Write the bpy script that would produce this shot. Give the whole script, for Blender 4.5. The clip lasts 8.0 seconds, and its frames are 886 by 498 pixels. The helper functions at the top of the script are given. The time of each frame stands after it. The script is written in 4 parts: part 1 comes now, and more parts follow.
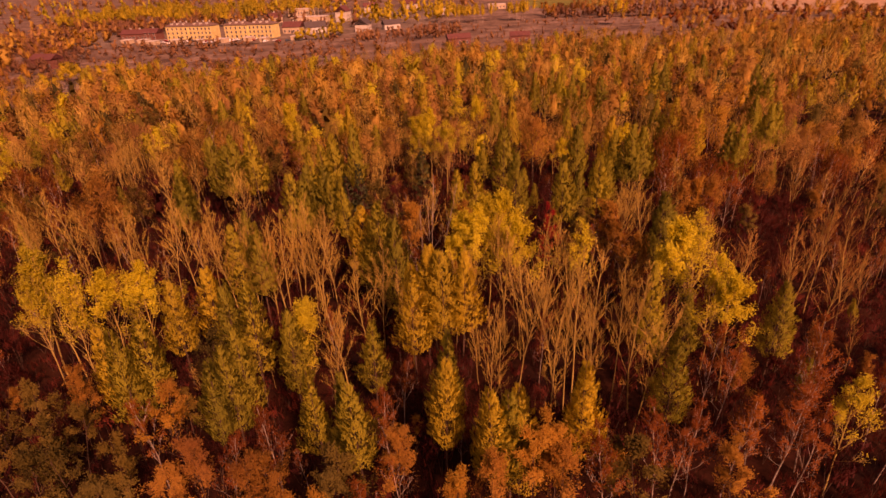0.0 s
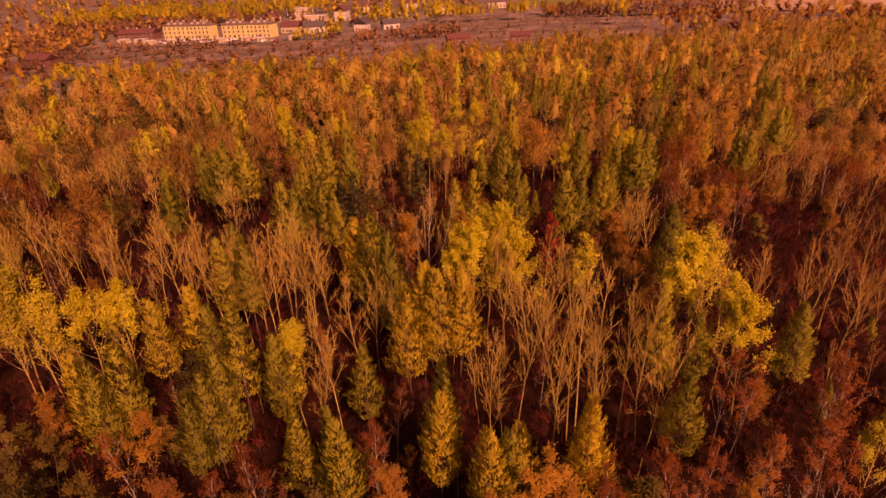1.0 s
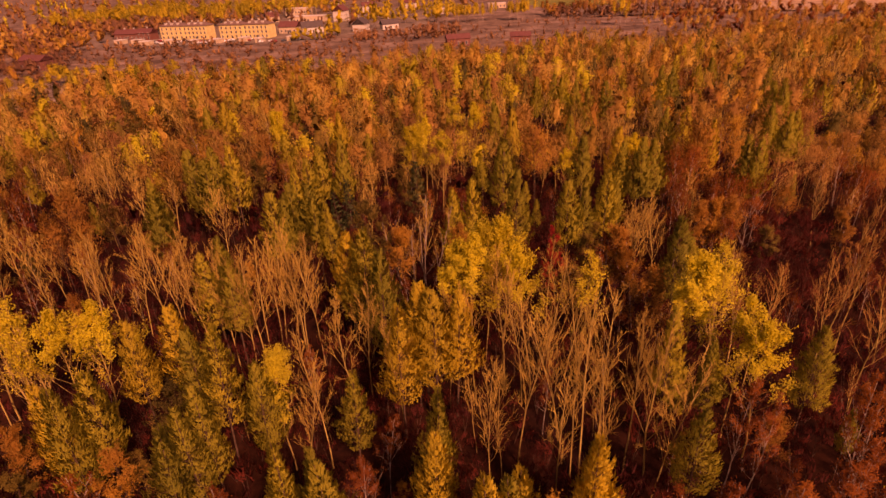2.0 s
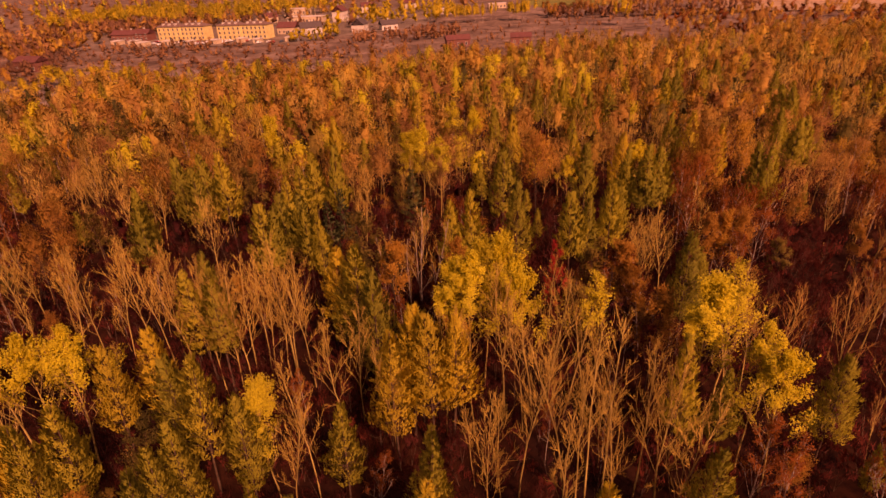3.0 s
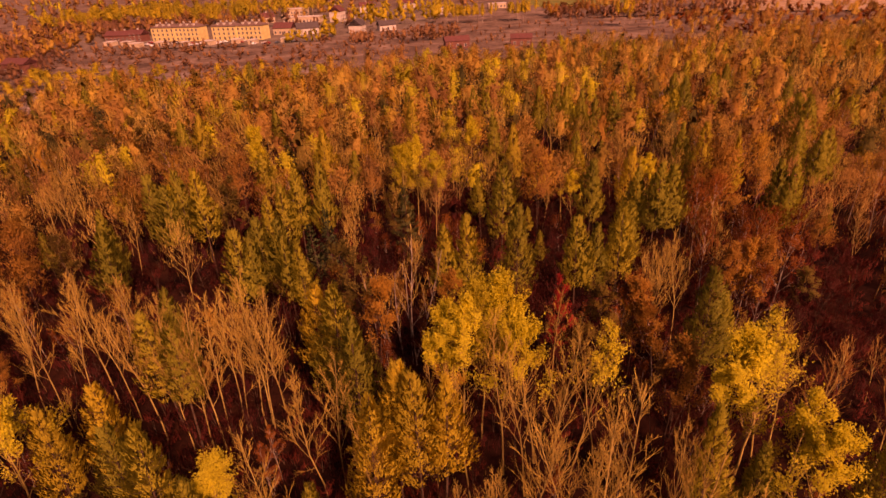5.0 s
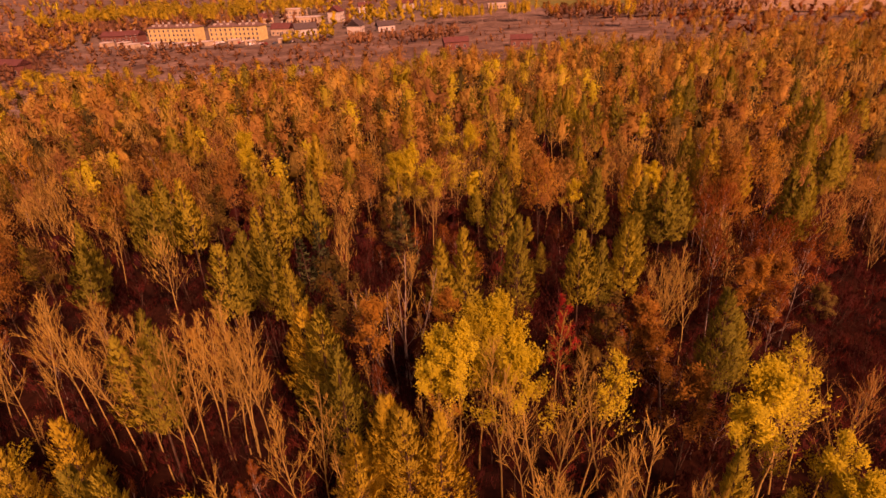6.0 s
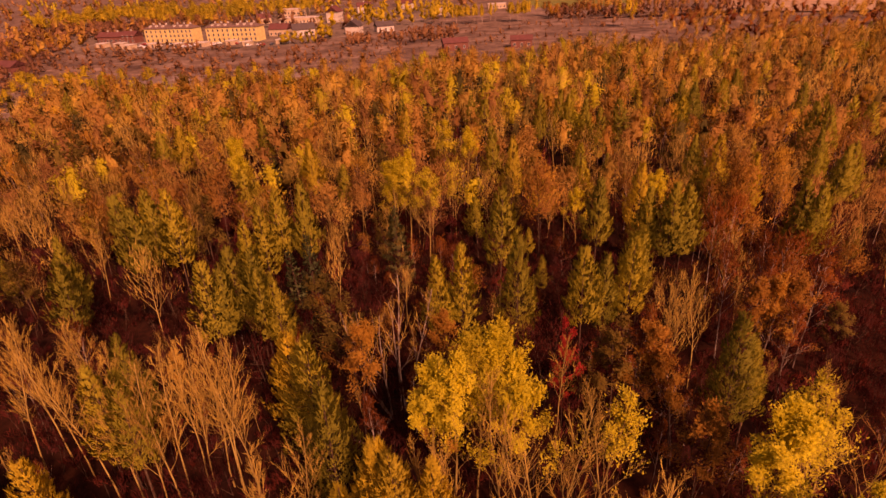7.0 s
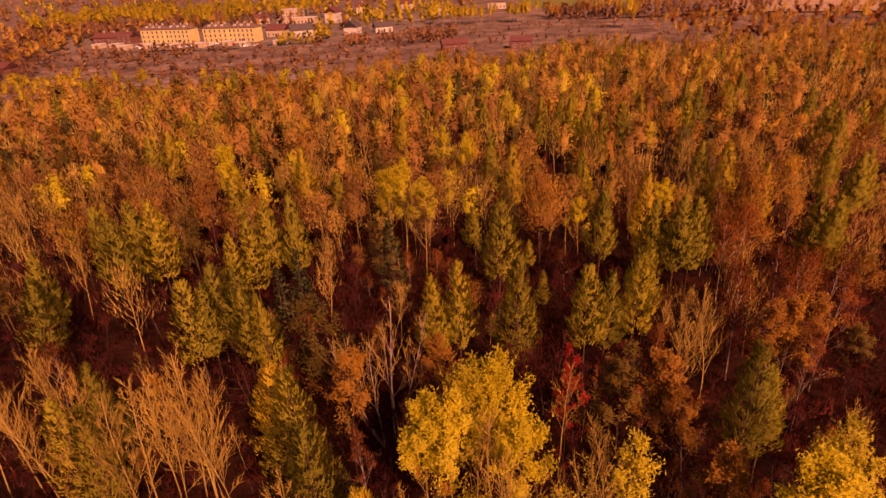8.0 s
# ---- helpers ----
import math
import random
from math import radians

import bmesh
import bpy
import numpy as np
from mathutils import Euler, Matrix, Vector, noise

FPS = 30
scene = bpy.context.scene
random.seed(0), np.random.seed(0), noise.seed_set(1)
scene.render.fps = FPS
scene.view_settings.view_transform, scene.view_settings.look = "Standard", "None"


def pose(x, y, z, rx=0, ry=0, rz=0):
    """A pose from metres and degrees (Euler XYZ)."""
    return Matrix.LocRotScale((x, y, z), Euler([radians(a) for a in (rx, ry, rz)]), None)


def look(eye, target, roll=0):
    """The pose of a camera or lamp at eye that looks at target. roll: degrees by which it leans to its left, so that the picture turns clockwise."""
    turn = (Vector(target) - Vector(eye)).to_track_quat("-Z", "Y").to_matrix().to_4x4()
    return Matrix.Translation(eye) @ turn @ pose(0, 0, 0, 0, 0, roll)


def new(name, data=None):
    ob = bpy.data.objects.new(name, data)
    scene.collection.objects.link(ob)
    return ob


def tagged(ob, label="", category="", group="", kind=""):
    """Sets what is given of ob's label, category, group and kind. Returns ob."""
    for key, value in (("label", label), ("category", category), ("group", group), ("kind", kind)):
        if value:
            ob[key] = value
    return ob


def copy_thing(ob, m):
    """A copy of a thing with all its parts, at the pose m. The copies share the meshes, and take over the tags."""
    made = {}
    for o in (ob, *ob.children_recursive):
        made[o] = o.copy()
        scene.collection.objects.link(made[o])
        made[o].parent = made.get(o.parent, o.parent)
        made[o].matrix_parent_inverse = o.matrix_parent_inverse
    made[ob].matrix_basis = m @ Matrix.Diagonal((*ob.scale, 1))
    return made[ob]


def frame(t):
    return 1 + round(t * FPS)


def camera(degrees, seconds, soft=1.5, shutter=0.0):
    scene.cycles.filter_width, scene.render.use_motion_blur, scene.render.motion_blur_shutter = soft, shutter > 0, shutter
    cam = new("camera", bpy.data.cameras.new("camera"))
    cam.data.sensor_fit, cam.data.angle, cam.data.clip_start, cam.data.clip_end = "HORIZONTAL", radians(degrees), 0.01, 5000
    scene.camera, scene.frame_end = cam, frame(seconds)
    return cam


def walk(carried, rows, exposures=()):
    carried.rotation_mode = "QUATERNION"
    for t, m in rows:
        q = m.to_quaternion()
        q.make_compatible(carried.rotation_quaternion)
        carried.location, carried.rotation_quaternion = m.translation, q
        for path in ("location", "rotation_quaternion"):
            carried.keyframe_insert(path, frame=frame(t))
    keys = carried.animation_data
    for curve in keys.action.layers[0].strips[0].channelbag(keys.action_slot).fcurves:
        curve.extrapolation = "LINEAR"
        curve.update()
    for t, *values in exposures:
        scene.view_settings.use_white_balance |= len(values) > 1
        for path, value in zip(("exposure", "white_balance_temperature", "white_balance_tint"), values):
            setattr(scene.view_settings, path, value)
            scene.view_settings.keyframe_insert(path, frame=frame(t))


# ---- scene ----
cam = camera(74.8, 8.0, soft=1.5)
METRES, EYE, TILT, LEAN, TURN = 33.0, 46.0, 0.0, 0.0, 0.0
ROWS = [
    (0.0, 0.0, 0.0, 0.0, -1.29, -26.72, 2.57),
    (0.5, 0.0079, 0.0612, 0.0003, -1.28, -26.77, 2.57),
    (1.0, 0.0158, 0.1229, 0.0006, -1.27, -26.81, 2.57),
    (1.5, 0.0238, 0.1852, 0.0013, -1.27, -26.84, 2.58),
    (3.0, 0.0481, 0.3713, 0.0022, -1.23, -26.86, 2.61),
    (3.5, 0.0562, 0.433, 0.0025, -1.22, -26.87, 2.61),
    (4.0, 0.0645, 0.4953, 0.0026, -1.22, -26.89, 2.62),
    (4.5, 0.0724, 0.5573, 0.0038, -1.21, -26.92, 2.62),
    (6.0, 0.0976, 0.7438, 0.003, -1.22, -26.94, 2.64),
    (6.5, 0.1056, 0.8051, 0.004, -1.22, -26.96, 2.65),
    (7.0, 0.1139, 0.8668, 0.0048, -1.22, -26.97, 2.67),
    (7.5, 0.1219, 0.9288, 0.005, -1.23, -26.98, 2.68),
    (8.0, 0.1302, 0.9914, 0.0045, -1.24, -26.98, 2.67),
]
EXPOSURES = [(0.0, 0.10, 9600.0, 92.0), (8.0, 0.10, 9600.0, 92.0)]
walk(cam, [(t, pose(0, 0, EYE, TILT, LEAN, TURN) @ pose(METRES * x, METRES * y, METRES * z, 90 + pitch, roll, yaw)) for t, x, y, z, yaw, pitch, roll in ROWS],
     EXPOSURES)

# ---- light ----
SUN_FROM = (0.32, -0.62, 0.58)          # towards the sun, behind the flight and to its right
world = bpy.data.worlds.new("sky")
scene.world = world
world.use_nodes = True
sky = world.node_tree.nodes.new("ShaderNodeTexSky")
sky.sky_type, sky.sun_disc = "NISHITA", False
sky.sun_elevation = math.asin(Vector(SUN_FROM).normalized().z)
sky.sun_rotation = math.atan2(SUN_FROM[0], SUN_FROM[1])
sky.air_density, sky.dust_density = 1.6, 3.0
back = world.node_tree.nodes["Background"]
back.inputs["Strength"].default_value = 0.035
world.node_tree.links.new(sky.outputs["Color"], back.inputs["Color"])
lamp = bpy.data.lights.new("sun", "SUN")
lamp.energy, lamp.angle, lamp.color = 5.0, radians(9.0), (1.0, 0.72, 0.45)
sun = new("sun", lamp)
sun.matrix_world = look(SUN_FROM, (0, 0, 0))


# ---- materials ----
def material(name, rough=0.9, spec=0.2):
    m = bpy.data.materials.new(name)
    m.use_nodes = True
    p = m.node_tree.nodes["Principled BSDF"]
    p.inputs["Roughness"].default_value = rough
    p.inputs["Specular IOR Level"].default_value = spec
    return m, m.node_tree.nodes, m.node_tree.links, p


def ramp(nodes, stops):
    r = nodes.new("ShaderNodeValToRGB")
    while len(r.color_ramp.elements) < len(stops):
        r.color_ramp.elements.new(0.5)
    for e, (at, col) in zip(r.color_ramp.elements, stops):
        e.position, e.color = at, (*col, 1)
    return r


def noise_node(nodes, links, scale, detail=4.0, coord="Object", rough=0.6):
    tc = nodes.new("ShaderNodeTexCoord") if coord == "Object" else nodes.new("ShaderNodeNewGeometry")
    n = nodes.new("ShaderNodeTexNoise")
    n.inputs["Scale"].default_value, n.inputs["Detail"].default_value = scale, detail
    n.inputs["Roughness"].default_value = rough
    links.new(tc.outputs["Object" if coord == "Object" else "Position"], n.inputs["Vector"])
    return n


def mixed(nodes, links, fac, a, b, blend="MIX"):
    x = nodes.new("ShaderNodeMix")
    x.data_type, x.blend_type = "RGBA", blend
    for sock, v in ((x.inputs[0], fac), (x.inputs[6], a), (x.inputs[7], b)):
        if isinstance(v, bpy.types.NodeSocket):
            links.new(v, sock)
        elif isinstance(v, tuple):
            sock.default_value = (*v, 1)
        else:
            sock.default_value = v
    return x.outputs[2]


def leaf_material(name, low, mid, high, through_light=0.45):
    """Leaves: each leaf its own tone, each tree its own tone, and drifts of tone across the wood."""
    m, nodes, links, p = material(name, 0.75, 0.25)
    geo = nodes.new("ShaderNodeNewGeometry")
    info = nodes.new("ShaderNodeObjectInfo")
    drift = noise_node(nodes, links, 0.11, 2.0, "World")
    add = nodes.new("ShaderNodeMath")
    add.operation = "MULTIPLY_ADD"
    links.new(info.outputs["Random"], add.inputs[0])
    add.inputs[1].default_value = 0.38
    half_island = nodes.new("ShaderNodeMath")
    half_island.operation = "MULTIPLY"
    links.new(geo.outputs["Random Per Island"], half_island.inputs[0])
    half_island.inputs[1].default_value = 0.10
    own = nodes.new("ShaderNodeAttribute")
    own.attribute_name = "tone"
    both = nodes.new("ShaderNodeMath")
    both.operation = "MULTIPLY_ADD"
    links.new(own.outputs["Fac"], both.inputs[0])
    both.inputs[1].default_value = 0.62
    links.new(half_island.outputs[0], both.inputs[2])
    links.new(both.outputs[0], add.inputs[2])
    tot = nodes.new("ShaderNodeMath")
    tot.operation = "MULTIPLY_ADD"
    links.new(drift.outputs["Fac"], tot.inputs[0])
    tot.inputs[1].default_value = 0.75
    shift = nodes.new("ShaderNodeMath")
    shift.operation = "SUBTRACT"
    links.new(add.outputs[0], shift.inputs[0])
    shift.inputs[1].default_value = 0.22
    links.new(shift.outputs[0], tot.inputs[2])
    r = ramp(nodes, [(0.05, low), (0.5, mid), (0.95, high)])
    links.new(tot.outputs[0], r.inputs["Fac"])
    grain = noise_node(nodes, links, 3.2, 3.0, "World", 0.75)
    fine = ramp(nodes, [(0.34, (0.66, 0.62, 0.60)), (0.60, (1.18, 1.18, 1.18))])
    links.new(grain.outputs["Fac"], fine.inputs["Fac"])
    tone = mixed(nodes, links, 1.0, r.outputs["Color"], fine.outputs["Color"], "MULTIPLY")
    links.new(tone, p.inputs["Base Color"])
    rough = nodes.new("ShaderNodeBump")
    rough.inputs["Strength"].default_value, rough.inputs["Distance"].default_value = 0.35, 0.10
    links.new(grain.outputs["Fac"], rough.inputs["Height"])
    links.new(rough.outputs[0], p.inputs["Normal"])
    tr = nodes.new("ShaderNodeBsdfTranslucent")
    links.new(tone, tr.inputs["Color"])
    mx = nodes.new("ShaderNodeMixShader")
    mx.inputs[0].default_value = through_light
    links.new(p.outputs[0], mx.inputs[1])
    links.new(tr.outputs[0], mx.inputs[2])
    links.new(mx.outputs[0], nodes["Material Output"].inputs["Surface"])
    return m


def bark_material(name, base, dark, scale):
    m, nodes, links, p = material(name, 0.9, 0.15)
    n = noise_node(nodes, links, scale, 5.0)
    n.inputs["Distortion"].default_value = 0.6
    info = nodes.new("ShaderNodeObjectInfo")
    r = ramp(nodes, [(0.36, dark), (0.58, base)])
    links.new(n.outputs["Fac"], r.inputs["Fac"])
    lighter = mixed(nodes, links, info.outputs["Random"], (0.75, 0.72, 0.70), (1.0, 1.0, 1.0))
    links.new(mixed(nodes, links, 1.0, r.outputs["Color"], lighter, "MULTIPLY"), p.inputs["Base Color"])
    b = nodes.new("ShaderNodeBump")
    b.inputs["Strength"].default_value = 0.4
    links.new(n.outputs["Fac"], b.inputs["Height"])
    links.new(b.outputs[0], p.inputs["Normal"])
    return m


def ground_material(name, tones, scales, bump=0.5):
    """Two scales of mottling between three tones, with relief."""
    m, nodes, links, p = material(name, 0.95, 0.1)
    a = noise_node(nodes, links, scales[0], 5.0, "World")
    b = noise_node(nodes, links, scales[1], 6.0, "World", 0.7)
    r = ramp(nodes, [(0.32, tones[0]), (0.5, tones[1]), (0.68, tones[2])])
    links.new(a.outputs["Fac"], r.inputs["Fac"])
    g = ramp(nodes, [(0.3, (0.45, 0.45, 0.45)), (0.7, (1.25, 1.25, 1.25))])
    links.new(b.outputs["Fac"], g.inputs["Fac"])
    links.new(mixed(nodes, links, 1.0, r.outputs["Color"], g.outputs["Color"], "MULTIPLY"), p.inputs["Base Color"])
    h = nodes.new("ShaderNodeBump")
    h.inputs["Strength"].default_value = bump
    links.new(b.outputs["Fac"], h.inputs["Height"])
    links.new(h.outputs[0], p.inputs["Normal"])
    return m


def paint_material(name, base, rough=0.7, stain=0.3, metal=0.0):
    m, nodes, links, p = material(name, rough, 0.3)
    n = noise_node(nodes, links, 0.6, 5.0)
    r = ramp(nodes, [(0.3, tuple(c * (1 - stain) for c in base)), (0.65, base)])
    links.new(n.outputs["Fac"], r.inputs["Fac"])
    links.new(r.outputs["Color"], p.inputs["Base Color"])
    p.inputs["Metallic"].default_value = metal
    return m


LEAF = {
    "larch": leaf_material("larch_needles", (0.175, 0.165, 0.020), (0.37, 0.315, 0.031), (0.61, 0.475, 0.040)),
    "gold": leaf_material("golden_larch_needles", (0.38, 0.30, 0.029), (0.56, 0.41, 0.035), (0.71, 0.51, 0.040)),
    "poplar": leaf_material("yellow_poplar_leaves", (0.47, 0.39, 0.032), (0.65, 0.55, 0.040), (0.78, 0.67, 0.046)),
    "birch": leaf_material("rust_birch_leaves", (0.19, 0.048, 0.012), (0.31, 0.096, 0.015), (0.46, 0.18, 0.020)),
    "feather": leaf_material("orange_birch_leaves", (0.27, 0.11, 0.028), (0.47, 0.24, 0.036), (0.65, 0.40, 0.044)),
    "oak": leaf_material("olive_leaves", (0.09, 0.075, 0.018), (0.19, 0.13, 0.023), (0.31, 0.18, 0.028), 0.4),
    "red": leaf_material("red_leaves", (0.060, 0.010, 0.008), (0.125, 0.022, 0.013), (0.22, 0.042, 0.018)),
    "scarlet": leaf_material("scarlet_leaves", (0.34, 0.035, 0.026), (0.45, 0.05, 0.029), (0.58, 0.09, 0.036)),
    "spruce": leaf_material("spruce_needles", (0.045, 0.065, 0.026), (0.09, 0.10, 0.029), (0.16, 0.14, 0.036), 0.15),
    "brush": leaf_material("brown_brush_leaves", (0.20, 0.095, 0.055), (0.36, 0.175, 0.080), (0.52, 0.28, 0.11)),
    # orange birch leaves again, paler: distance haze put into the far stands' colour
    "hazed_birch": leaf_material("haze_paled_birch_leaves", (0.34, 0.16, 0.055), (0.54, 0.30, 0.068), (0.71, 0.48, 0.080)),
}
BARK = {
    "grey": bark_material("grey_brown_bark", (0.52, 0.365, 0.105), (0.34, 0.22, 0.065), 1.6),
    "dark": bark_material("dark_bark", (0.14, 0.08, 0.05), (0.06, 0.035, 0.022), 2.0),
    "birch": bark_material("white_birch_bark", (0.50, 0.40, 0.31), (0.16, 0.10, 0.07), 1.3),
    "twig": bark_material("twig_bark", (0.54, 0.35, 0.070), (0.39, 0.24, 0.050), 1.0),
    "red_twig": bark_material("red_brown_twig_bark", (0.48, 0.25, 0.06), (0.32, 0.15, 0.04), 1.0),
}
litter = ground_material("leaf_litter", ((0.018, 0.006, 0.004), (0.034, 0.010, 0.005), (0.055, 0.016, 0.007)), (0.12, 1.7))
meadow_dry = ground_material("dry_meadow", ((0.11, 0.068, 0.050), (0.21, 0.135, 0.098), (0.34, 0.23, 0.17)), (0.05, 0.22))
sand_track = ground_material("bare_sandy_soil", ((0.20, 0.14, 0.11), (0.28, 0.20, 0.16), (0.36, 0.27, 0.22)), (0.08, 0.5))
stubble = ground_material("stubble_field", ((0.42, 0.27, 0.16), (0.47, 0.31, 0.19), (0.52, 0.35, 0.22)), (0.02, 0.25), 0.2)
pasture = ground_material("green_pasture", ((0.16, 0.16, 0.04), (0.21, 0.20, 0.05), (0.26, 0.23, 0.06)), (0.03, 0.3), 0.2)
yard = ground_material("town_yard", ((0.16, 0.11, 0.08), (0.22, 0.16, 0.12), (0.30, 0.22, 0.17)), (0.06, 0.4), 0.2)
water_m, _n, _l, _p = material("pond_water", 0.12, 0.5)
_p.inputs["Base Color"].default_value = (0.03, 0.025, 0.02, 1)
yellow_wall = paint_material("yellow_render", (0.74, 0.58, 0.24))
cream_wall = paint_material("cream_render", (0.60, 0.46, 0.30))
white_wall = paint_material("white_render", (0.64, 0.57, 0.48))
red_wall = paint_material("red_brick_wall", (0.22, 0.085, 0.06))
red_roof = paint_material("red_roof_tiles", (0.17, 0.06, 0.05))
brown_roof = paint_material("brown_roof_sheet", (0.20, 0.12, 0.095))
slate_roof = paint_material("dark_roof_tiles", (0.10, 0.075, 0.07))
pale_roof = paint_material("pale_roof_sheet", (0.66, 0.58, 0.50))
tyre_m = paint_material("tyre_rubber", (0.03, 0.03, 0.03))
glass_m, _n, _l, _p = material("window_glass", 0.08, 0.5)
_p.inputs["Base Color"].default_value = (0.06, 0.06, 0.07, 1)
CAR_PAINT = [paint_material("car_paint", c, 0.3, 0.05) for c in
             ((0.75, 0.73, 0.70), (0.55, 0.55, 0.55), (0.30, 0.05, 0.04), (0.08, 0.09, 0.11), (0.78, 0.76, 0.74))]


# ---- mesh building ----
class Buf:
    """Vertices and faces of one mesh in the making."""

    def __init__(self):
        self.v, self.f, self.round = [], [], None

    def tube(self, pts, r0, r1, sides):
        first, n = len(self.v), len(pts)
        for i, q in enumerate(pts):
            d = pts[min(i + 1, n - 1)] - pts[max(i - 1, 0)]
            d.normalize()
            a = d.cross(Vector((0.31, 0.95, 0.05)))
            if a.length < 0.05:
                a = d.cross(Vector((1, 0, 0)))
            a.normalize()
            b = d.cross(a)
            r = r0 + (r1 - r0) * i / (n - 1)
            for k in range(sides):
                g = 2 * math.pi * k / sides
                self.v.append(q + a * (r * math.cos(g)) + b * (r * math.sin(g)))
        for i in range(n - 1):
            for k in range(sides):
                j = (k + 1) % sides
                s = first + i * sides
                self.f.append((s + k, s + j, s + sides + j, s + sides + k))

    def spike(self, a, b, r):
        """A twig: a three-sided cone."""
        d = (b - a).normalized()
        s = d.cross(Vector((0.2, 0.3, 0.93)))
        s.normalize()
        t = d.cross(s)
        i = len(self.v)
        self.v += [a + s * r, a - s * (r * 0.5) + t * (r * 0.87), a - s * (r * 0.5) - t * (r * 0.87), b]
        self.f += [(i, i + 1, i + 3), (i + 1, i + 2, i + 3), (i + 2, i, i + 3)]

    def blade(self, p, way, width, rng, face):
        """A spray of needles, leaves or twigs: a slim pointed blade, turned partly to face outwards."""
        side = way.cross(face + sphere_dir(rng) * 0.9)
        side = (side if side.length > 1e-4 else Vector((1, 0, 0))).normalized() * (width / 2)
        i = len(self.v)
        self.v += [p - side, p + side, p + way]
        self.f.append((i, i + 1, i + 2))

    def heart(self, fill, rings, segs, rng):
        """The crown's dense inside, twigs and inner leaves: an uneven body that follows the blades, drawn in by fill."""
        q = np.array([tuple(p) for p in self.v])
        z0, z1 = np.percentile(q[:, 2], (3, 97))
        ring_z = np.linspace(z0, z1, rings)
        grid = []
        for z in ring_z:
            band = q[np.abs(q[:, 2] - z) < 0.75 * (z1 - z0) / (rings - 1)]
            c = band[:, :2].mean(axis=0)
            off = band[:, :2] - c
            far, az = np.hypot(off[:, 0], off[:, 1]), np.arctan2(off[:, 1], off[:, 0])
            for k in range(segs):
                g = 6.2832 * k / segs
                near = np.cos(az - g) > 0.75
                r = np.percentile(far[near], 70) if near.sum() > 3 else 0.6 * far.mean()
                r *= fill * rng.uniform(0.84, 1.12) * (0.55 if z in (ring_z[0], ring_z[-1]) else 1.0)
                grid.append(Vector((c[0] + r * math.cos(g), c[1] + r * math.sin(g), z)))
        i = len(self.v)
        self.v += grid
        for j in range(rings - 1):
            for k in range(segs):
                m, o = (k + 1) % segs, i + j * segs
                self.f += [(o + k, o + m, o + segs + m), (o + k, o + segs + m, o + segs + k)]

    def box(self, lo, hi):
        i = len(self.v)
        self.v += [Vector((x, y, z)) for z in (lo[2], hi[2]) for y in (lo[1], hi[1]) for x in (lo[0], hi[0])]
        self.f += [tuple(i + k for k in q) for q in ((0, 2, 3, 1), (4, 5, 7, 6), (0, 1, 5, 4), (2, 6, 7, 3), (0, 4, 6, 2), (1, 3, 7, 5))]

    def arrays(self):
        """Vertices, triangles and vertex normals; a crown's leaves are shaded as parts of its rounded mass."""
        v = np.array([tuple(q) for q in self.v], dtype=np.float64).reshape(-1, 3)
        tri = []
        for f in self.f:
            tri += [f] if len(f) == 3 else [f[:3], (f[0], f[2], f[3])]
        tri = np.array(tri, dtype=np.int32).reshape(-1, 3)
        flat = np.cross(v[tri[:, 1]] - v[tri[:, 0]], v[tri[:, 2]] - v[tri[:, 0]])
        flat /= np.maximum(np.linalg.norm(flat, axis=1, keepdims=True), 1e-9)
        if self.round is not None:
            up, mid, mass = self.round
            out = v.copy()
            out[:, 2] = up if mid is None else (v[:, 2] - mid) * up
            if mid is None:
                out[:, :2] /= np.maximum(np.linalg.norm(out[:, :2], axis=1, keepdims=True), 0.35)
            out /= np.maximum(np.linalg.norm(out, axis=1, keepdims=True), 1e-9)
            turn = np.einsum("ij,ij->i", flat, out[tri].mean(axis=1)) < 0
            tri[turn] = tri[turn][:, [0, 2, 1]]
            flat[turn] *= -1
        n = np.zeros_like(v)
        for k in range(3):
            np.add.at(n, tri[:, k], flat)
        n /= np.maximum(np.linalg.norm(n, axis=1, keepdims=True), 1e-9)
        if self.round is not None:
            # single blades take on more of the crown's rounding than clumps do
            lone = np.bincount(tri.ravel(), minlength=len(v)) < 2
            mix = np.where(lone, 0.4 + 0.6 * mass, mass)[:, None]
            n = (1 - mix) * n + mix * out
            n /= np.maximum(np.linalg.norm(n, axis=1, keepdims=True), 1e-9)
        return v, tri, n

    def mesh(self, name, mat, smooth=False):
        me = bpy.data.meshes.new(name)
        if self.round is not None:
            v, tri, n = self.arrays()
            me.from_pydata(v.tolist(), [], tri.tolist())
            me.polygons.foreach_set("use_smooth", [True] * len(me.polygons))
            me.normals_split_custom_set_from_vertices(n.tolist())
            me.materials.append(mat)
            return me
        me.from_pydata(self.v, [], self.f)
        me.materials.append(mat)
        if smooth:
            me.polygons.foreach_set("use_smooth", [True] * len(me.polygons))
        me.update()
        return me


def part(name, data, parent, label=""):
    """One mesh object under a thing or part."""
    ob = new(name, data)
    ob.parent = parent
    if label:
        tagged(ob, label)
    return ob


def grow(start, way, length, segs, lift, wob, rng):
    """A branch's line, which bends upwards by lift a step."""
    pts, d, p = [start.copy()], way.normalized(), start.copy()
    for _ in range(segs):
        d = (d + Vector((rng.gauss(0, wob), rng.gauss(0, wob), rng.gauss(0, wob) + lift))).normalized()
        p = p + d * (length / segs)
        pts.append(p.copy())
    return pts


def along(pts, s):
    x = s * (len(pts) - 1)
    i = min(int(x), len(pts) - 2)
    return pts[i].lerp(pts[i + 1], x - i), (pts[i + 1] - pts[i]).normalized()


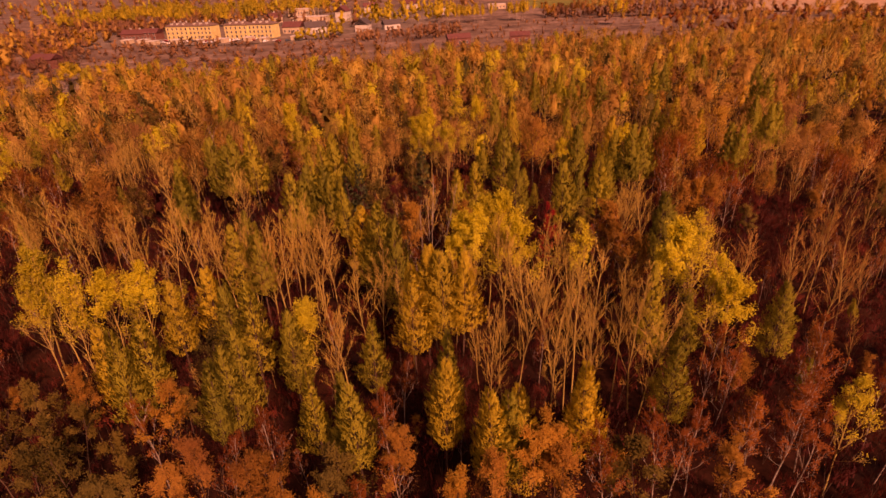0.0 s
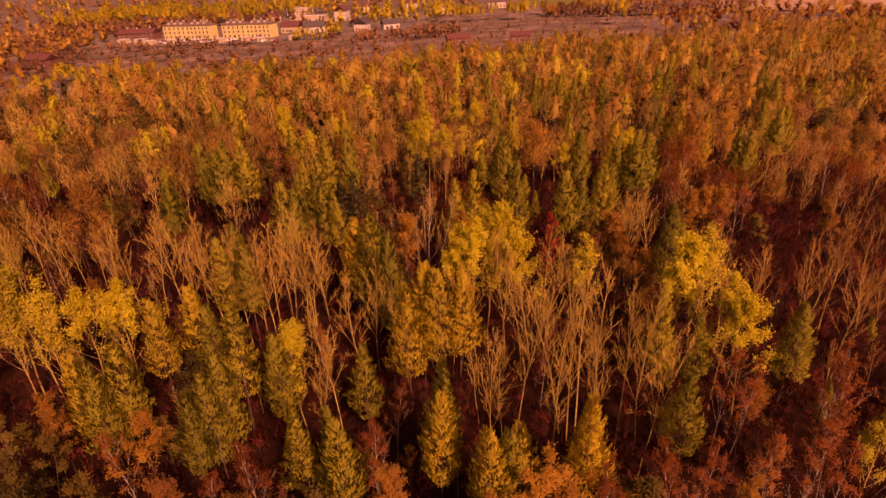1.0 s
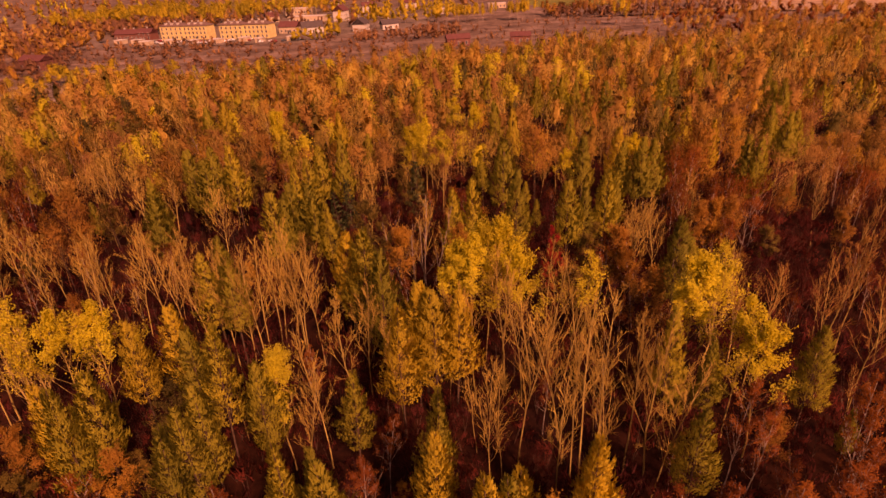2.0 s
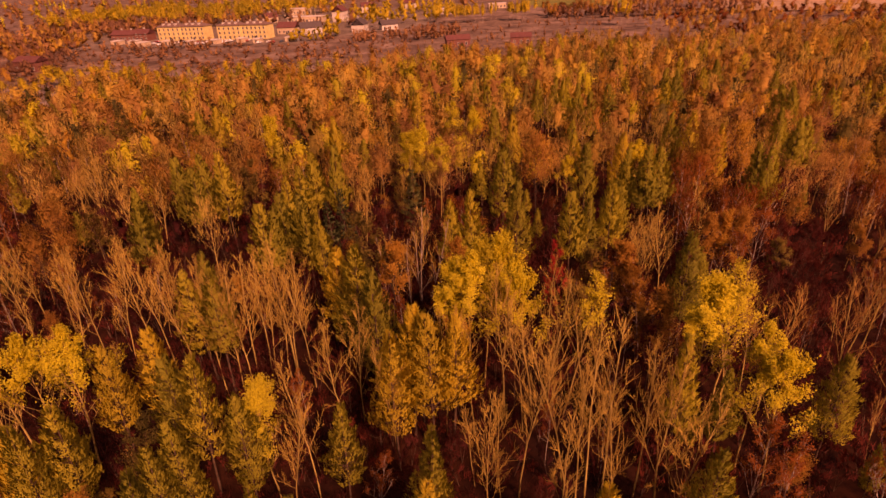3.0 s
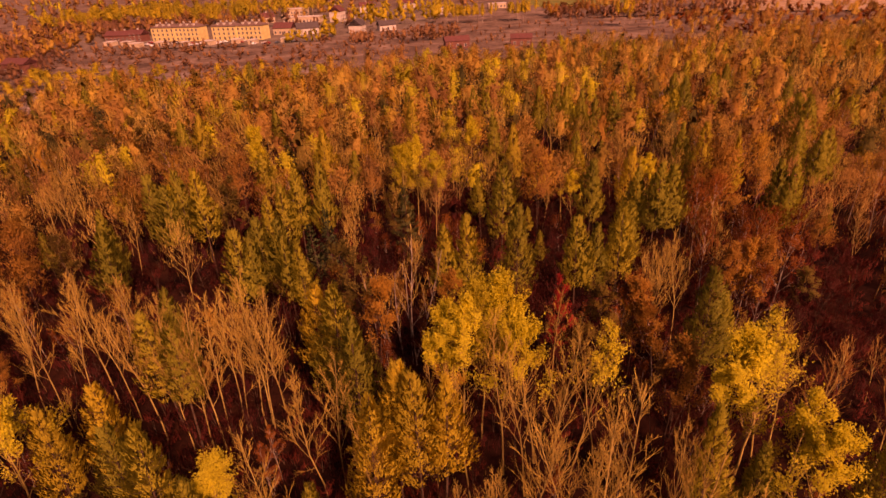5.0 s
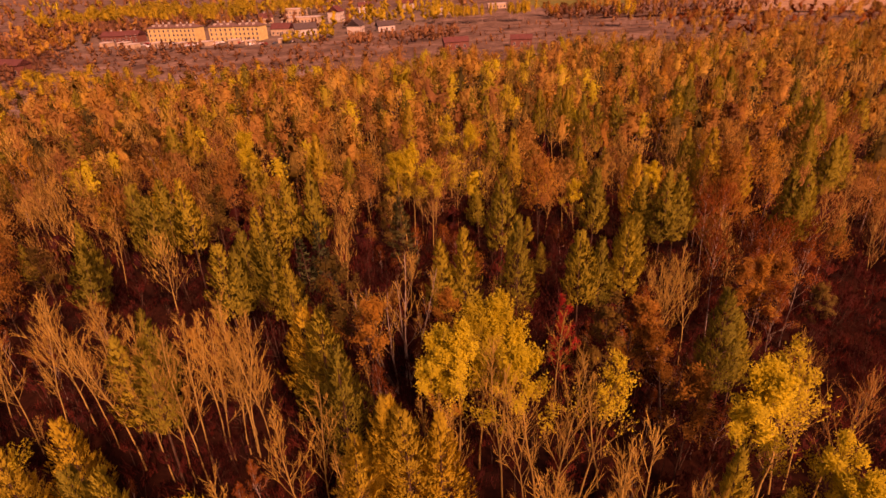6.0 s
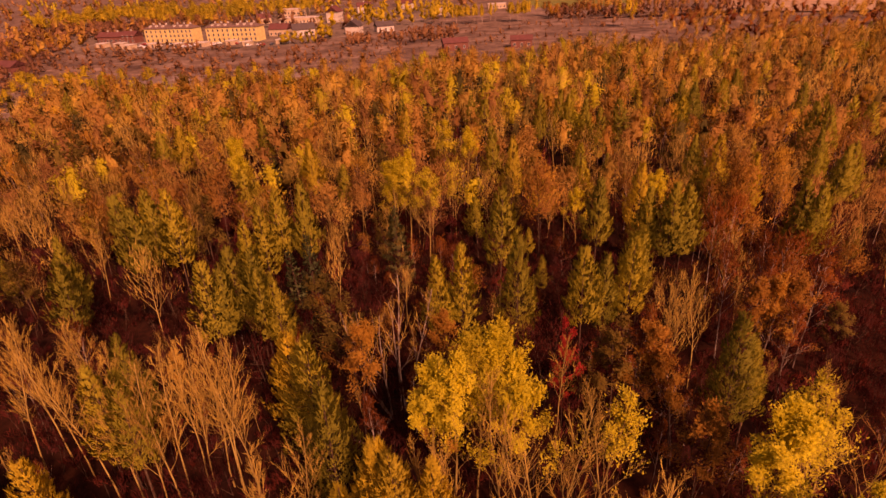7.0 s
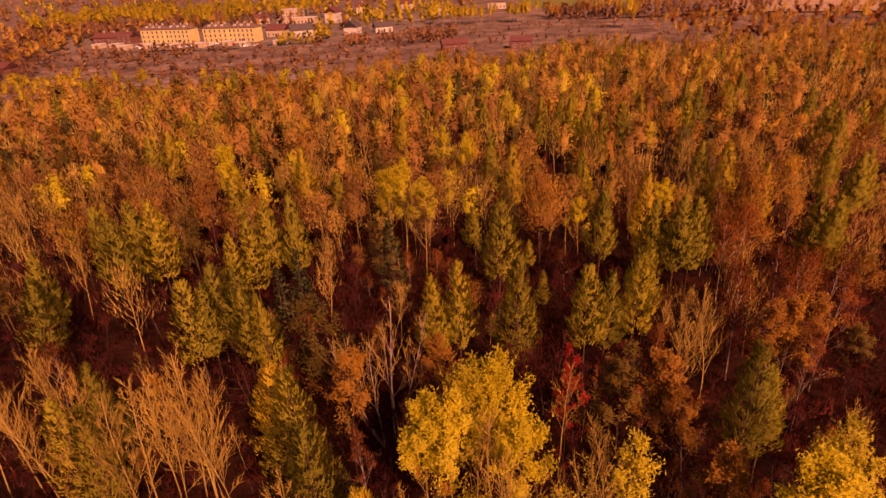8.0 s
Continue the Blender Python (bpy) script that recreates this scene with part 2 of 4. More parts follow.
def sphere_dir(rng):
    d = Vector((rng.gauss(0, 1), rng.gauss(0, 1), rng.gauss(0, 1)))
    return d.normalized()


def conifer(seed, h, reach, branches, tufts, size, low=0.16, droop=0.0, sides=4, slim=0.34, peak=0.78):
    """Larch or spruce: branches all round the stem, each a dense spray with needle tufts about it, and dark gaps between the sprays."""
    rng = random.Random(seed)
    wood, crown = Buf(), Buf()
    stem = grow(Vector((0, 0, 0)), Vector((0, 0, 1)), h * 0.98, 7 if sides > 3 else 3, 0.3, 0.02, rng)
    wood.tube(stem, h * 0.009, h * 0.002, sides)
    lop, belly = rng.uniform(0, 6.28), low + rng.uniform(0.05, 0.16)
    for k in range(branches):
        s = low + (0.975 - low) * ((k + rng.random()) / branches) ** 1.1
        base, _ = along(stem, s)
        prof = ((1 - s) / (1 - belly)) ** peak if s > belly else 0.55 + 0.45 * (s - low) / max(0.04, belly - low)
        az = 2.4 * k + rng.gauss(0, 0.3)
        ln = reach * h * prof * rng.uniform(0.68, 1.18) * (1 + 0.16 * math.cos(az - lop)) + 0.20
        flat = Vector((math.cos(az), math.sin(az), 0))
        cross = Vector((-flat.y, flat.x, 0))
        pts = grow(base, flat + Vector((0, 0, droop + 0.10 + 0.7 * s * s)), ln, 3, 0.16, 0.05, rng)
        if sides > 3 and ln > 1.2:
            wood.spike(pts[0], pts[-1], 0.007 * ln + 0.010)
        m = max(4, int(tufts * (0.30 + 0.70 * prof)))
        for j in range(m):
            t = 0.30 + 0.74 * ((j + rng.random()) / m) ** 0.62
            q, bd = along(pts, min(t, 1.0))
            w = rng.uniform(-1, 1)
            q = q + cross * (w * ln * 0.38 * (1.12 - 0.7 * t)) + Vector((0, 0, rng.gauss(0.02, 0.12) * (0.5 + 0.5 * ln)))
            d = (bd * 0.55 + cross * (w * 0.35) + sphere_dir(rng) * 0.42 + Vector((0, 0, 0.75 + droop * 2.5))).normalized()
            crown.blade(q, d * size * rng.uniform(0.6, 1.3), slim * size * rng.uniform(0.7, 1.3), rng, flat * 0.8 + Vector((0, 0, 0.6)))
    for k in range(9):
        q, _ = along(stem, 0.93 + 0.008 * k)
        crown.blade(q, Vector((rng.gauss(0, 0.25), rng.gauss(0, 0.25), 1)).normalized() * size * 1.2, size * slim, rng, sphere_dir(rng))
    crown.round = (0.50, None, 0.62)
    return wood, crown


def broadleaf(seed, h, reach, limbs, first, angle, lift, subs, twigs, leaves, size, clump, stems=1, twigs_in_crown=False, thick=0.009, sides=4, top=0.0, outer=0.25, upright=0.0, ascend=0.2, slim=0.7):
    """A leafy or bare tree: stem, limbs, side branches, twigs, and leaves along the branches' outer parts. top: how far the leaves keep to the upper crown."""
    rng = random.Random(seed)
    wood, crown = Buf(), Buf()
    fine = crown if twigs_in_crown else wood
    lines = []
    for st in range(stems):
        lean = Vector((0, 0, 1)) if stems == 1 else Vector((rng.gauss(0, 0.22), rng.gauss(0, 0.22), 1)).normalized()
        hh = h * (0.97 if st == 0 else rng.uniform(0.75, 0.95))
        root = Vector((0, 0, 0)) if stems == 1 else Vector((rng.gauss(0, 0.25), rng.gauss(0, 0.25), 0))
        stem = grow(root, lean, hh * 0.96, 7, 0.12, 0.05, rng)
        wood.tube(stem, h * thick, h * 0.0016, sides)
        n_l = max(3, limbs // stems)
        for i in range(n_l):
            f = (i + rng.uniform(-0.3, 0.3)) / n_l
            s = min(max(first + (0.97 - first) * f, first), 0.97)
            base, bd = along(stem, s)
            az = 2.4 * i + rng.gauss(0, 0.4)
            a = radians(angle + rng.gauss(0, 8)) * (1 - 0.45 * f)
            d = Vector((math.cos(az) * math.sin(a), math.sin(az) * math.sin(a), math.cos(a)))
            shape = (1 - 0.72 * f) * (0.55 + 0.45 * min(1, f * 4 + 0.35))
            ln = reach * h * shape * rng.uniform(0.7, 1.2)
            pts = grow(base, d, ln, 3, lift, 0.08, rng)
            wood.tube(pts, h * thick * 0.38 * (1 - 0.55 * f), 0.008, 3)
            lines.append((pts[-2], pts[-1], (pts[-1] - pts[-2]).normalized()))
            for k in range(subs):
                q, qd = along(pts, rng.uniform(outer, 0.98))
                sd = (qd * 0.9 + sphere_dir(rng) * 0.62 + Vector((0, 0, ascend))).normalized()
                sl = ln * rng.uniform(0.20, 0.46)
                end = q + sd * sl
                fine.spike(q, end, 0.010 + h * 0.0006)
                lines.append((q, end, sd))
                for _ in range(twigs):
                    u = q.lerp(end, rng.uniform(0.15, 0.95))
                    td = (sd + sphere_dir(rng) * 0.55 + Vector((0, 0, ascend + 0.1))).normalized()
                    te = u + td * sl * rng.uniform(0.35, 0.8)
                    fine.spike(u, te, 0.012)
                    lines.append((u, te, td))
    high = sorted(lines, key=lambda q: q[1].z)
    mid = Vector((0, 0, h * 0.5))
    for _ in range(leaves):
        u = rng.random()
        u = 1 - (1 - u) * (1 - top * rng.random())
        p0, p1, qd = high[min(int(u * len(high)), len(high) - 1)]
        q = p0.lerp(p1, rng.uniform(0.3, 1.08)) + Vector((rng.gauss(0, clump), rng.gauss(0, clump), rng.gauss(0, clump)))
        d = (sphere_dir(rng) * 0.8 + qd * 0.45 + Vector((0, 0, upright))).normalized()
        crown.blade(q, d * size * rng.uniform(0.65, 1.35), slim * size * rng.uniform(0.7, 1.2), rng, (q - mid).normalized() + Vector((0, 0, 0.3)))
    if leaves:
        crown.round = (0.9, h * (0.48 + 0.12 * top), 0.62)
    return wood, crown


def plume(seed, h, reach, low, limbs, count, size, slim, up=0.8, spread=0.5, angle=34, stems=1, thick=0.008, peak=0.55, fork=0.55, rods=True, body=0.0):
    """A tree of the deeper wood: a rounded crown of fine ascending sprays on limbs that fan out of the stem."""
    rng = random.Random(seed)
    wood, crown = Buf(), Buf()
    for st in range(stems):
        lean = Vector((rng.gauss(0, 0.05 if stems == 1 else 0.22), rng.gauss(0, 0.05 if stems == 1 else 0.22), 1))
        stem = grow(Vector((0, 0, 0)), lean, h * (0.96 if st == 0 else rng.uniform(0.7, 0.92)), 3, 0.14, 0.04, rng)
        wood.spike(stem[0], stem[-1], h * thick)
        n = limbs // stems
        for i in range(n):
            f = (i + rng.random()) / n
            base, _ = along(stem, low + (0.93 - low) * f)
            az = 2.4 * i + rng.gauss(0, 0.4)
            a = radians(angle * (1 - 0.35 * f) + rng.gauss(0, 7))
            ln = min(reach * h * rng.uniform(0.75, 1.2) * ((1 - f) ** peak + 0.16) / math.sin(radians(angle)), h * 0.6)
            way = Vector((math.cos(az) * math.sin(a), math.sin(az) * math.sin(a), math.cos(a)))
            tip = base + way * min(ln, (h * 1.0 - base.z) / max(0.2, way.z))
            if rods:
                wood.spike(base, tip, h * thick * 0.42)
            for _ in range(count // (n * stems)):
                t = fork + (1.0 - fork) * rng.random() ** 0.8
                q = base.lerp(tip, t) + Vector((rng.gauss(0, 1), rng.gauss(0, 1), rng.gauss(0, 1))) * (0.042 * h * (0.5 + t * 0.5))
                d = (way * 0.5 + sphere_dir(rng) * spread + Vector((0, 0, up))).normalized()
                crown.blade(q - d * size * 0.5, d * size * rng.uniform(0.6, 1.35), slim * size * rng.uniform(0.7, 1.3), rng, Vector((way.x, way.y, 0.35)))
    if body:
        crown.heart(body, 7, 8, rng)
    crown.round = (0.8, h * 0.50, 0.85)
    return wood, crown


# patterns of each kind: near, deeper in the wood, and far off
H = 16.0
NEAR, MID, FAR = {}, {}, {}
for s in range(5):
    NEAR.setdefault("larch", []).append(conifer(10 + s, H, (0.145, 0.125, 0.16, 0.13, 0.15)[s], 112, 46, 0.42, (0.30, 0.36, 0.32, 0.40, 0.34)[s], 0.02, 4, 0.28, (0.85, 0.95, 0.72, 0.88, 0.78)[s]))
    NEAR.setdefault("bare", []).append(broadleaf(30 + s, H, (0.30, 0.26, 0.33, 0.28, 0.25)[s], 18, (0.34, 0.42, 0.30, 0.38, 0.46)[s], 32, 0.12, 7, 4, 0, 0.3, 0.3, 1, True, 0.0050, 4, ascend=0.30))
for s in range(4):
    NEAR.setdefault("poplar", []).append(broadleaf(50 + s, H, 0.30, 17, 0.34, 32, 0.14, 8, 2, (7200, 5400, 3400, 1900)[s], 0.20, 0.17, 1, False, 0.006, 4, 0.45, 0.5, 0.4, 0.55, 0.58))
    NEAR.setdefault("birch", []).append(broadleaf(60 + s, H, 0.24, 14, 0.36, 38, 0.08, 5, 3, 1700, 0.21, 0.16, 1, False, 0.0055, 4, 0.3, 0.3, 0.1, 0.25, 0.50))
    NEAR.setdefault("feather", []).append(broadleaf(70 + s, H, 0.28, 15, 0.32, 42, 0.10, 5, 2, 3600, 0.25, 0.20, 1, False, 0.0055, 4, 0.35, 0.3, 0.1, 0.2, 0.52))
    NEAR.setdefault("multi", []).append(broadleaf(75 + s, H, 0.26, 26, 0.34, 32, 0.12, 6, 3, 0, 0.3, 0.3, 3, True, 0.007, 4, ascend=0.3))
    NEAR.setdefault("red", []).append(plume(90 + s, H, 0.26, 0.12, 18, 1150, 0.84, 0.12, 0.75, 0.60, 46, 2, 0.006, 0.5, 0.25))
    MID.setdefault("larch", []).append(conifer(15 + s, H, (0.16, 0.135, 0.175, 0.145)[s], 84, 36, 0.54, (0.34, 0.40, 0.36, 0.42)[s], 0.02, 3, 0.29, (0.85, 0.95, 0.72, 0.86)[s]))
    MID.setdefault("birch", []).append(plume(64 + s, H, 0.17, 0.40, 14, 900, 0.72, 0.14, 0.65, 0.60, 38, 1, 0.006, 0.5, 0.35))
    MID.setdefault("feather", []).append(plume(84 + s, H, 0.18, 0.42, 15, 1200, 0.58, 0.26, 0.5, 0.65, 42, 1, 0.006, 0.5, 0.35))
    MID.setdefault("bare", []).append(plume(34 + s, H, 0.17, 0.34, 16, 460, 1.15, 0.055, 0.85, 0.42, 30, 1, 0.006, 0.55, 0.35))
for s in range(3):
    NEAR.setdefault("oak", []).append(broadleaf(80 + s, H, 0.30, 14, 0.26, 52, 0.06, 5, 1, 3400, 0.27, 0.22, 1, False, 0.007, 4, 0.2, 0.3, 0.1, 0.15, 0.62))
    NEAR.setdefault("spruce", []).append(conifer(100 + s, H, 0.15, 70, 40, 0.50, 0.06, -0.22))
for s in range(4):
    FAR.setdefault("larch", []).append(conifer(210 + s, H, (0.17, 0.145, 0.185, 0.155)[s], 40, 16, 0.80, 0.36, 0.02, 3, 0.34, (0.85, 0.95, 0.72, 0.86)[s]))
    FAR.setdefault("bare", []).append(plume(220 + s, H, 0.17, 0.32, 10, 170, 1.6, 0.062, 0.85, 0.42, 32, 1, 0.006, 0.5, 0.35))
    FAR.setdefault("feather", []).append(plume(230 + s, H, 0.155, 0.44, 12, 360, 0.66, 0.56, 0.30, 0.75, 44, 1, 0.006, 0.5, 0.32, True, 0.42))
    FAR.setdefault("birch", []).append(plume(236 + s, H, 0.15, 0.40, 12, 330, 0.84, 0.26, 0.50, 0.65, 40, 1, 0.006, 0.5, 0.32, True, 0.30))
    FAR.setdefault("poplar", []).append(plume(240 + s, H, 0.165, 0.40, 12, 340, 0.64, 0.62, 0.3, 0.75, 46, 1, 0.007, 0.5, 0.35, True, 0.42))
    FAR.setdefault("oak", []).append(plume(250 + s, H, 0.19, 0.26, 11, 230, 0.7, 0.60, 0.25, 0.80, 46, 1, 0.007, 0.5, 0.35, True, 0.42))
    FAR.setdefault("red", []).append(plume(280 + s, H, 0.26, 0.14, 8, 260, 1.1, 0.15, 0.75, 0.60, 44, 2, 0.006, 0.5, 0.25, True, 0.40))
    FAR.setdefault("clump", []).append(plume(260 + s, H, 0.20, 0.12, 6, 100, 1.4, 0.30, 0.6, 0.70, 44, 1, 0.008, 0.5, 0.35, False, 0.50))
    FAR.setdefault("shrub", []).append(plume(270 + s, 4.0, 0.36, 0.06, 6, 190, 0.55, 0.13, 0.8, 0.60, 44, 2, 0.008, 0.4, 0.2, False))

BARK_OF = {"birch": "birch", "multi": "birch", "bare": "grey", "poplar": "grey"}
LEAF_OF = {"bare": BARK["twig"], "multi": BARK["twig"]}


def meshes_of(patterns):
    return {kind: [(w.mesh(kind + "_trunk", BARK[BARK_OF.get(kind, "dark")], True), c.mesh(kind + "_crown", LEAF_OF.get(kind) or LEAF[kind])) for w, c in made]
            for kind, made in patterns.items()}


MESHES, DEEP_MESHES = meshes_of(NEAR), meshes_of(MID)

NAMES = {
    "larch": ("larch_tree", "larch"), "gold": ("larch_tree", "larch"), "bare": ("bare_tree", "bare tree"), "multi": ("bare_birch_tree", "bare tree"),
    "poplar": ("poplar_tree", "poplar"), "birch": ("birch_tree", "birch"), "feather": ("birch_tree", "birch"), "oak": ("broadleaf_tree", "tree"),
    "red": ("red_leaved_tree", "tree"), "scarlet": ("red_leaved_tree", "tree"), "spruce": ("spruce_tree", "spruce"), "shrub": ("shrub", "shrub"),
}
LABELS = {
    "larch": "conical larch with olive-yellow autumn needles among the wood",
    "gold": "golden-needled autumn larch standing among darker trees",
    "bare": "tall leafless tree with pale upright branches",
    "multi": "leafless birch with several white stems from one root",
    "poplar": "tall poplar with bright yellow autumn leaves",
    "birch": "slender white-stemmed birch with thin rust-coloured leaves",
    "feather": "birch with a feathery crown of orange autumn leaves",
    "oak": "round-crowned broadleaf tree with olive-brown autumn leaves",
    "red": "rounded tree with dark red autumn leaves",
    "scarlet": "small tree with scarlet autumn leaves in the shade of taller ones",
    "spruce": "young dark green spruce in a gap of the wood",
    "shrub": "dark red autumn shrub on the leaf-littered forest floor",
}
GROUPS = {"larch": "larches of the wood", "gold": "larches of the wood", "bare": "bare trees of the wood", "multi": "bare trees of the wood",
          "poplar": "yellow poplars of the wood", "birch": "birches of the wood", "feather": "birches of the wood", "oak": "broadleaf trees of the wood"}
GIRTH = {"poplar": 1.1}
rng = random.Random(7)


def tree(kind, x, y, h, girth=1.0):
    """One tree, with its foot on the ground."""
    shape = {"gold": "larch", "scarlet": "oak"}.get(kind, kind)
    stock = DEEP_MESHES if y > 84 and shape in DEEP_MESHES else MESHES
    trunk_me, crown_me = stock[shape][rng.randrange(len(stock[shape]))]
    name, cat = NAMES[kind]
    ob = tagged(new(name), LABELS[kind], cat, GROUPS.get(kind, ""))
    k = h / (4.0 if kind == "shrub" else H)
    g = k * girth * GIRTH.get(kind, 1.0) * rng.uniform(0.9, 1.12)
    ob.matrix_world = pose(x, y, rise(x, y) - 0.05, rng.gauss(0, 1.5), rng.gauss(0, 1.5), rng.uniform(0, 360)) @ Matrix.Diagonal((g, g, k, 1))
    part("trunk", trunk_me, ob)
    crown = part("crown", crown_me, ob)
    other = LEAF[kind] if kind in ("gold", "scarlet") else BARK["red_twig"] if kind == "bare" and x > 0.55 * y else None
    if other:
        crown.material_slots[0].link = "OBJECT"
        crown.material_slots[0].material = other
    return ob


def joined(name, label, category, picks, bark, leafy):
    """A stand of trees that nobody could count, joined into one mesh. picks: pattern (wood, crown), x, y, height scale, girth scale, turn."""
    vs, fs, ns, mats, tones, count = [], [], [], [], [], 0
    trng = random.Random(len(picks))
    tables = {}
    for pat, x, y, k, g, turn in picks:
        if id(pat) not in tables:
            (v0, t0, n0), (v1, t1, n1) = pat[0].arrays(), pat[1].arrays()
            tables[id(pat)] = (np.concatenate((v0, v1)), np.concatenate((t0, t1 + len(v0))), np.concatenate((n0, n1)),
                               np.array([0] * len(t0) + [1] * len(t1), dtype=np.int32))
        v, tri, nor, slot = tables[id(pat)]
        ct, st = math.cos(turn), math.sin(turn)
        spin = np.array(((ct, st, 0), (-st, ct, 0), (0, 0, 1)))
        vs.append((v @ spin) * (g, g, k) + (x, y, rise(x, y) - 0.05))
        ns.append(nor @ spin)
        fs.append(tri + count)
        mats.append(slot)
        tones.append(np.full(len(tri), trng.uniform(-0.5, 0.5), dtype=np.float32))
        count += len(v)
    if not vs:
        return None
    v, f, s = np.concatenate(vs), np.concatenate(fs), np.concatenate(mats)
    me = bpy.data.meshes.new(name)
    me.vertices.add(len(v))
    me.vertices.foreach_set("co", v.astype(np.float32).ravel())
    me.loops.add(f.size)
    me.loops.foreach_set("vertex_index", f.astype(np.int32).ravel())
    me.polygons.add(len(f))
    me.polygons.foreach_set("loop_start", np.arange(0, f.size, 3, dtype=np.int32))
    me.polygons.foreach_set("use_smooth", [True] * len(f))
    me.materials.append(bark)
    me.materials.append(leafy)
    me.polygons.foreach_set("material_index", s)
    me.attributes.new("tone", "FLOAT", "FACE").data.foreach_set("value", np.concatenate(tones))
    me.update(calc_edges=True)
    me.normals_split_custom_set_from_vertices(np.concatenate(ns).tolist())
    return tagged(new(name, me), label, category, kind="stuff")


# ---- ground ----
def wood_edge(x):
    """How far the closed wood reaches ahead at x."""
    return float(np.interp(x, (-300, -132, -125, -100, -60, -41, -30, -15, 22, 47, 74, 103, 137, 161, 194, 300),
                           (216, 222, 246, 236, 240, 240, 254, 266, 262, 272, 296, 278, 284, 298, 290, 285)))


def rise(x, y):
    """The ground: all but flat, with low swells under the wood that die out towards the meadow."""
    s = max(0.0, min(1.0, (wood_edge(x) - 4 - y) / 55))
    return s * s * (3 - 2 * s) * (0.9 + 0.8 * noise.noise((x / 38, y / 38, 3.1)))


def sheet(name, xs, ys, mat, lift=0.0):
    b = Buf()
    for y in ys:
        for x in xs:
            b.v.append(Vector((x, y, rise(x, y) + lift)))
    n = len(xs)
    for j in range(len(ys) - 1):
        for i in range(n - 1):
            b.f.append((j * n + i, j * n + i + 1, (j + 1) * n + i + 1, (j + 1) * n + i))
    return new(name, b.mesh(name, mat, True))


steps = [-4500, -2500, -1400, -800, -500] + list(range(-400, 401, 8)) + [500, 800, 1400, 2500, 4500]
deep = [-4500, -2000, -800, -300, -100] + list(range(-40, 361, 8)) + [420, 500, 650, 900, 1400, 2500, 4800]
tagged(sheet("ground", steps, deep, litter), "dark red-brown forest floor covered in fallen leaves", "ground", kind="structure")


def patch(name, outline, mat, lift, label, category, kind="structure", ragged=1.0):
    """A flat piece of open ground with a ragged edge."""
    prng = random.Random(name)
    pts = []
    n = len(outline)
    for i in range(n):
        a, b = Vector(outline[i]), Vector(outline[(i + 1) % n])
        m = max(2, int((b - a).length / 6))
        for k in range(m):
            q = a.lerp(b, k / m)
            pts.append(Vector((q.x + prng.gauss(0, ragged), q.y + prng.gauss(0, ragged), lift)))
    bm = bmesh.new()
    face = bm.faces.new([bm.verts.new(q) for q in pts])
    bmesh.ops.triangulate(bm, faces=[face])
    bmesh.ops.recalc_face_normals(bm, faces=bm.faces)
    me = bpy.data.meshes.new(name)
    bm.to_mesh(me)
    bm.free()
    me.materials.append(mat)
    return tagged(new(name, me), label, category, kind=kind)


patch("meadow", [(-330, 250), (-200, 225), (-120, 236), (-60, 228), (-36, 236), (-20, 262), (20, 266), (60, 280), (100, 290), (170, 305), (300, 300), (330, 400), (250, 440), (180, 450), (110, 470), (20, 490), (-50, 440), (-90, 400), (-160, 412), (-240, 430), (-340, 400)],
      meadow_dry, 0.55, "dry brown autumn meadow between wood and town", "meadow")
# paler ground added beyond the town, to lighten dark gaps between the distant woods
patch("distant_meadow", [(-1400, 470), (1100, 470), (1500, 1600), (-1700, 1600)],
      meadow_dry, 0.50, "dry brown grass sheet added to lighten the gaps between the distant woods", "meadow")
patch("dirt_track", [(-150, 245), (-118, 240), (-90, 232), (-50, 232), (-40, 250), (-32, 296), (-50, 307), (-80, 321), (-108, 326), (-124, 312), (-153, 291), (-190, 283), (-190, 262)],
      sand_track, 0.62, "bare pale sandy clearing at the edge of the wood", "clearing")
patch("town_ground", [(-290, 440), (-225, 425), (-160, 415), (-85, 400), (-60, 430), (0, 470), (20, 640), (-120, 680), (-290, 560)],
      yard, 0.60, "trodden pale ground and yards round the houses", "yard")
patch("stubble_field", [(215, 480), (252, 447), (310, 425), (470, 400), (900, 700), (500, 900), (300, 640)],
      stubble, 0.60, "pale stubble field beyond the wood", "field")
patch("green_pasture", [(98, 575), (165, 560), (195, 612), (150, 690), (92, 670)],
      pasture, 0.60, "flat green pasture behind the line of birches", "field")


# ---- plan of the wood: x, y and the level of the top, of the trees that stand out ----
LARCHES = [
    (-8.4, 67.2, 19.3), (-5.8, 62.1, 19.8), (-23.6, 65.7, 18), (-16.1, 48.4, 16.3), (-20.6, 43.3, 15.6), (-9, 38.3, 16.3),
    (-11.8, 39.6, 15.4), (-8.1, 49.4, 13.9), (35.2, 51.1, 15), (25.6, 51.2, 14), (29, 68.8, 17.8), (31.7, 70.4, 15),
    (-26.9, 69.2, 16.9), (-21, 52, 16.9), (-24, 53.5, 16.3), (-30.3, 47.7, 16.3), (-30.8, 44.7, 16.9), (-20, 46, 15.7),
    (-21.7, 41, 15.7), (-7.9, 36.8, 16.3), (4.7, 34.6, 16.3), (21.3, 51.3, 18.1), (-0.3, 43.8, 15.7), (20.3, 42.1, 14.4),
    (-26.7, 72.9, 16.9),
]
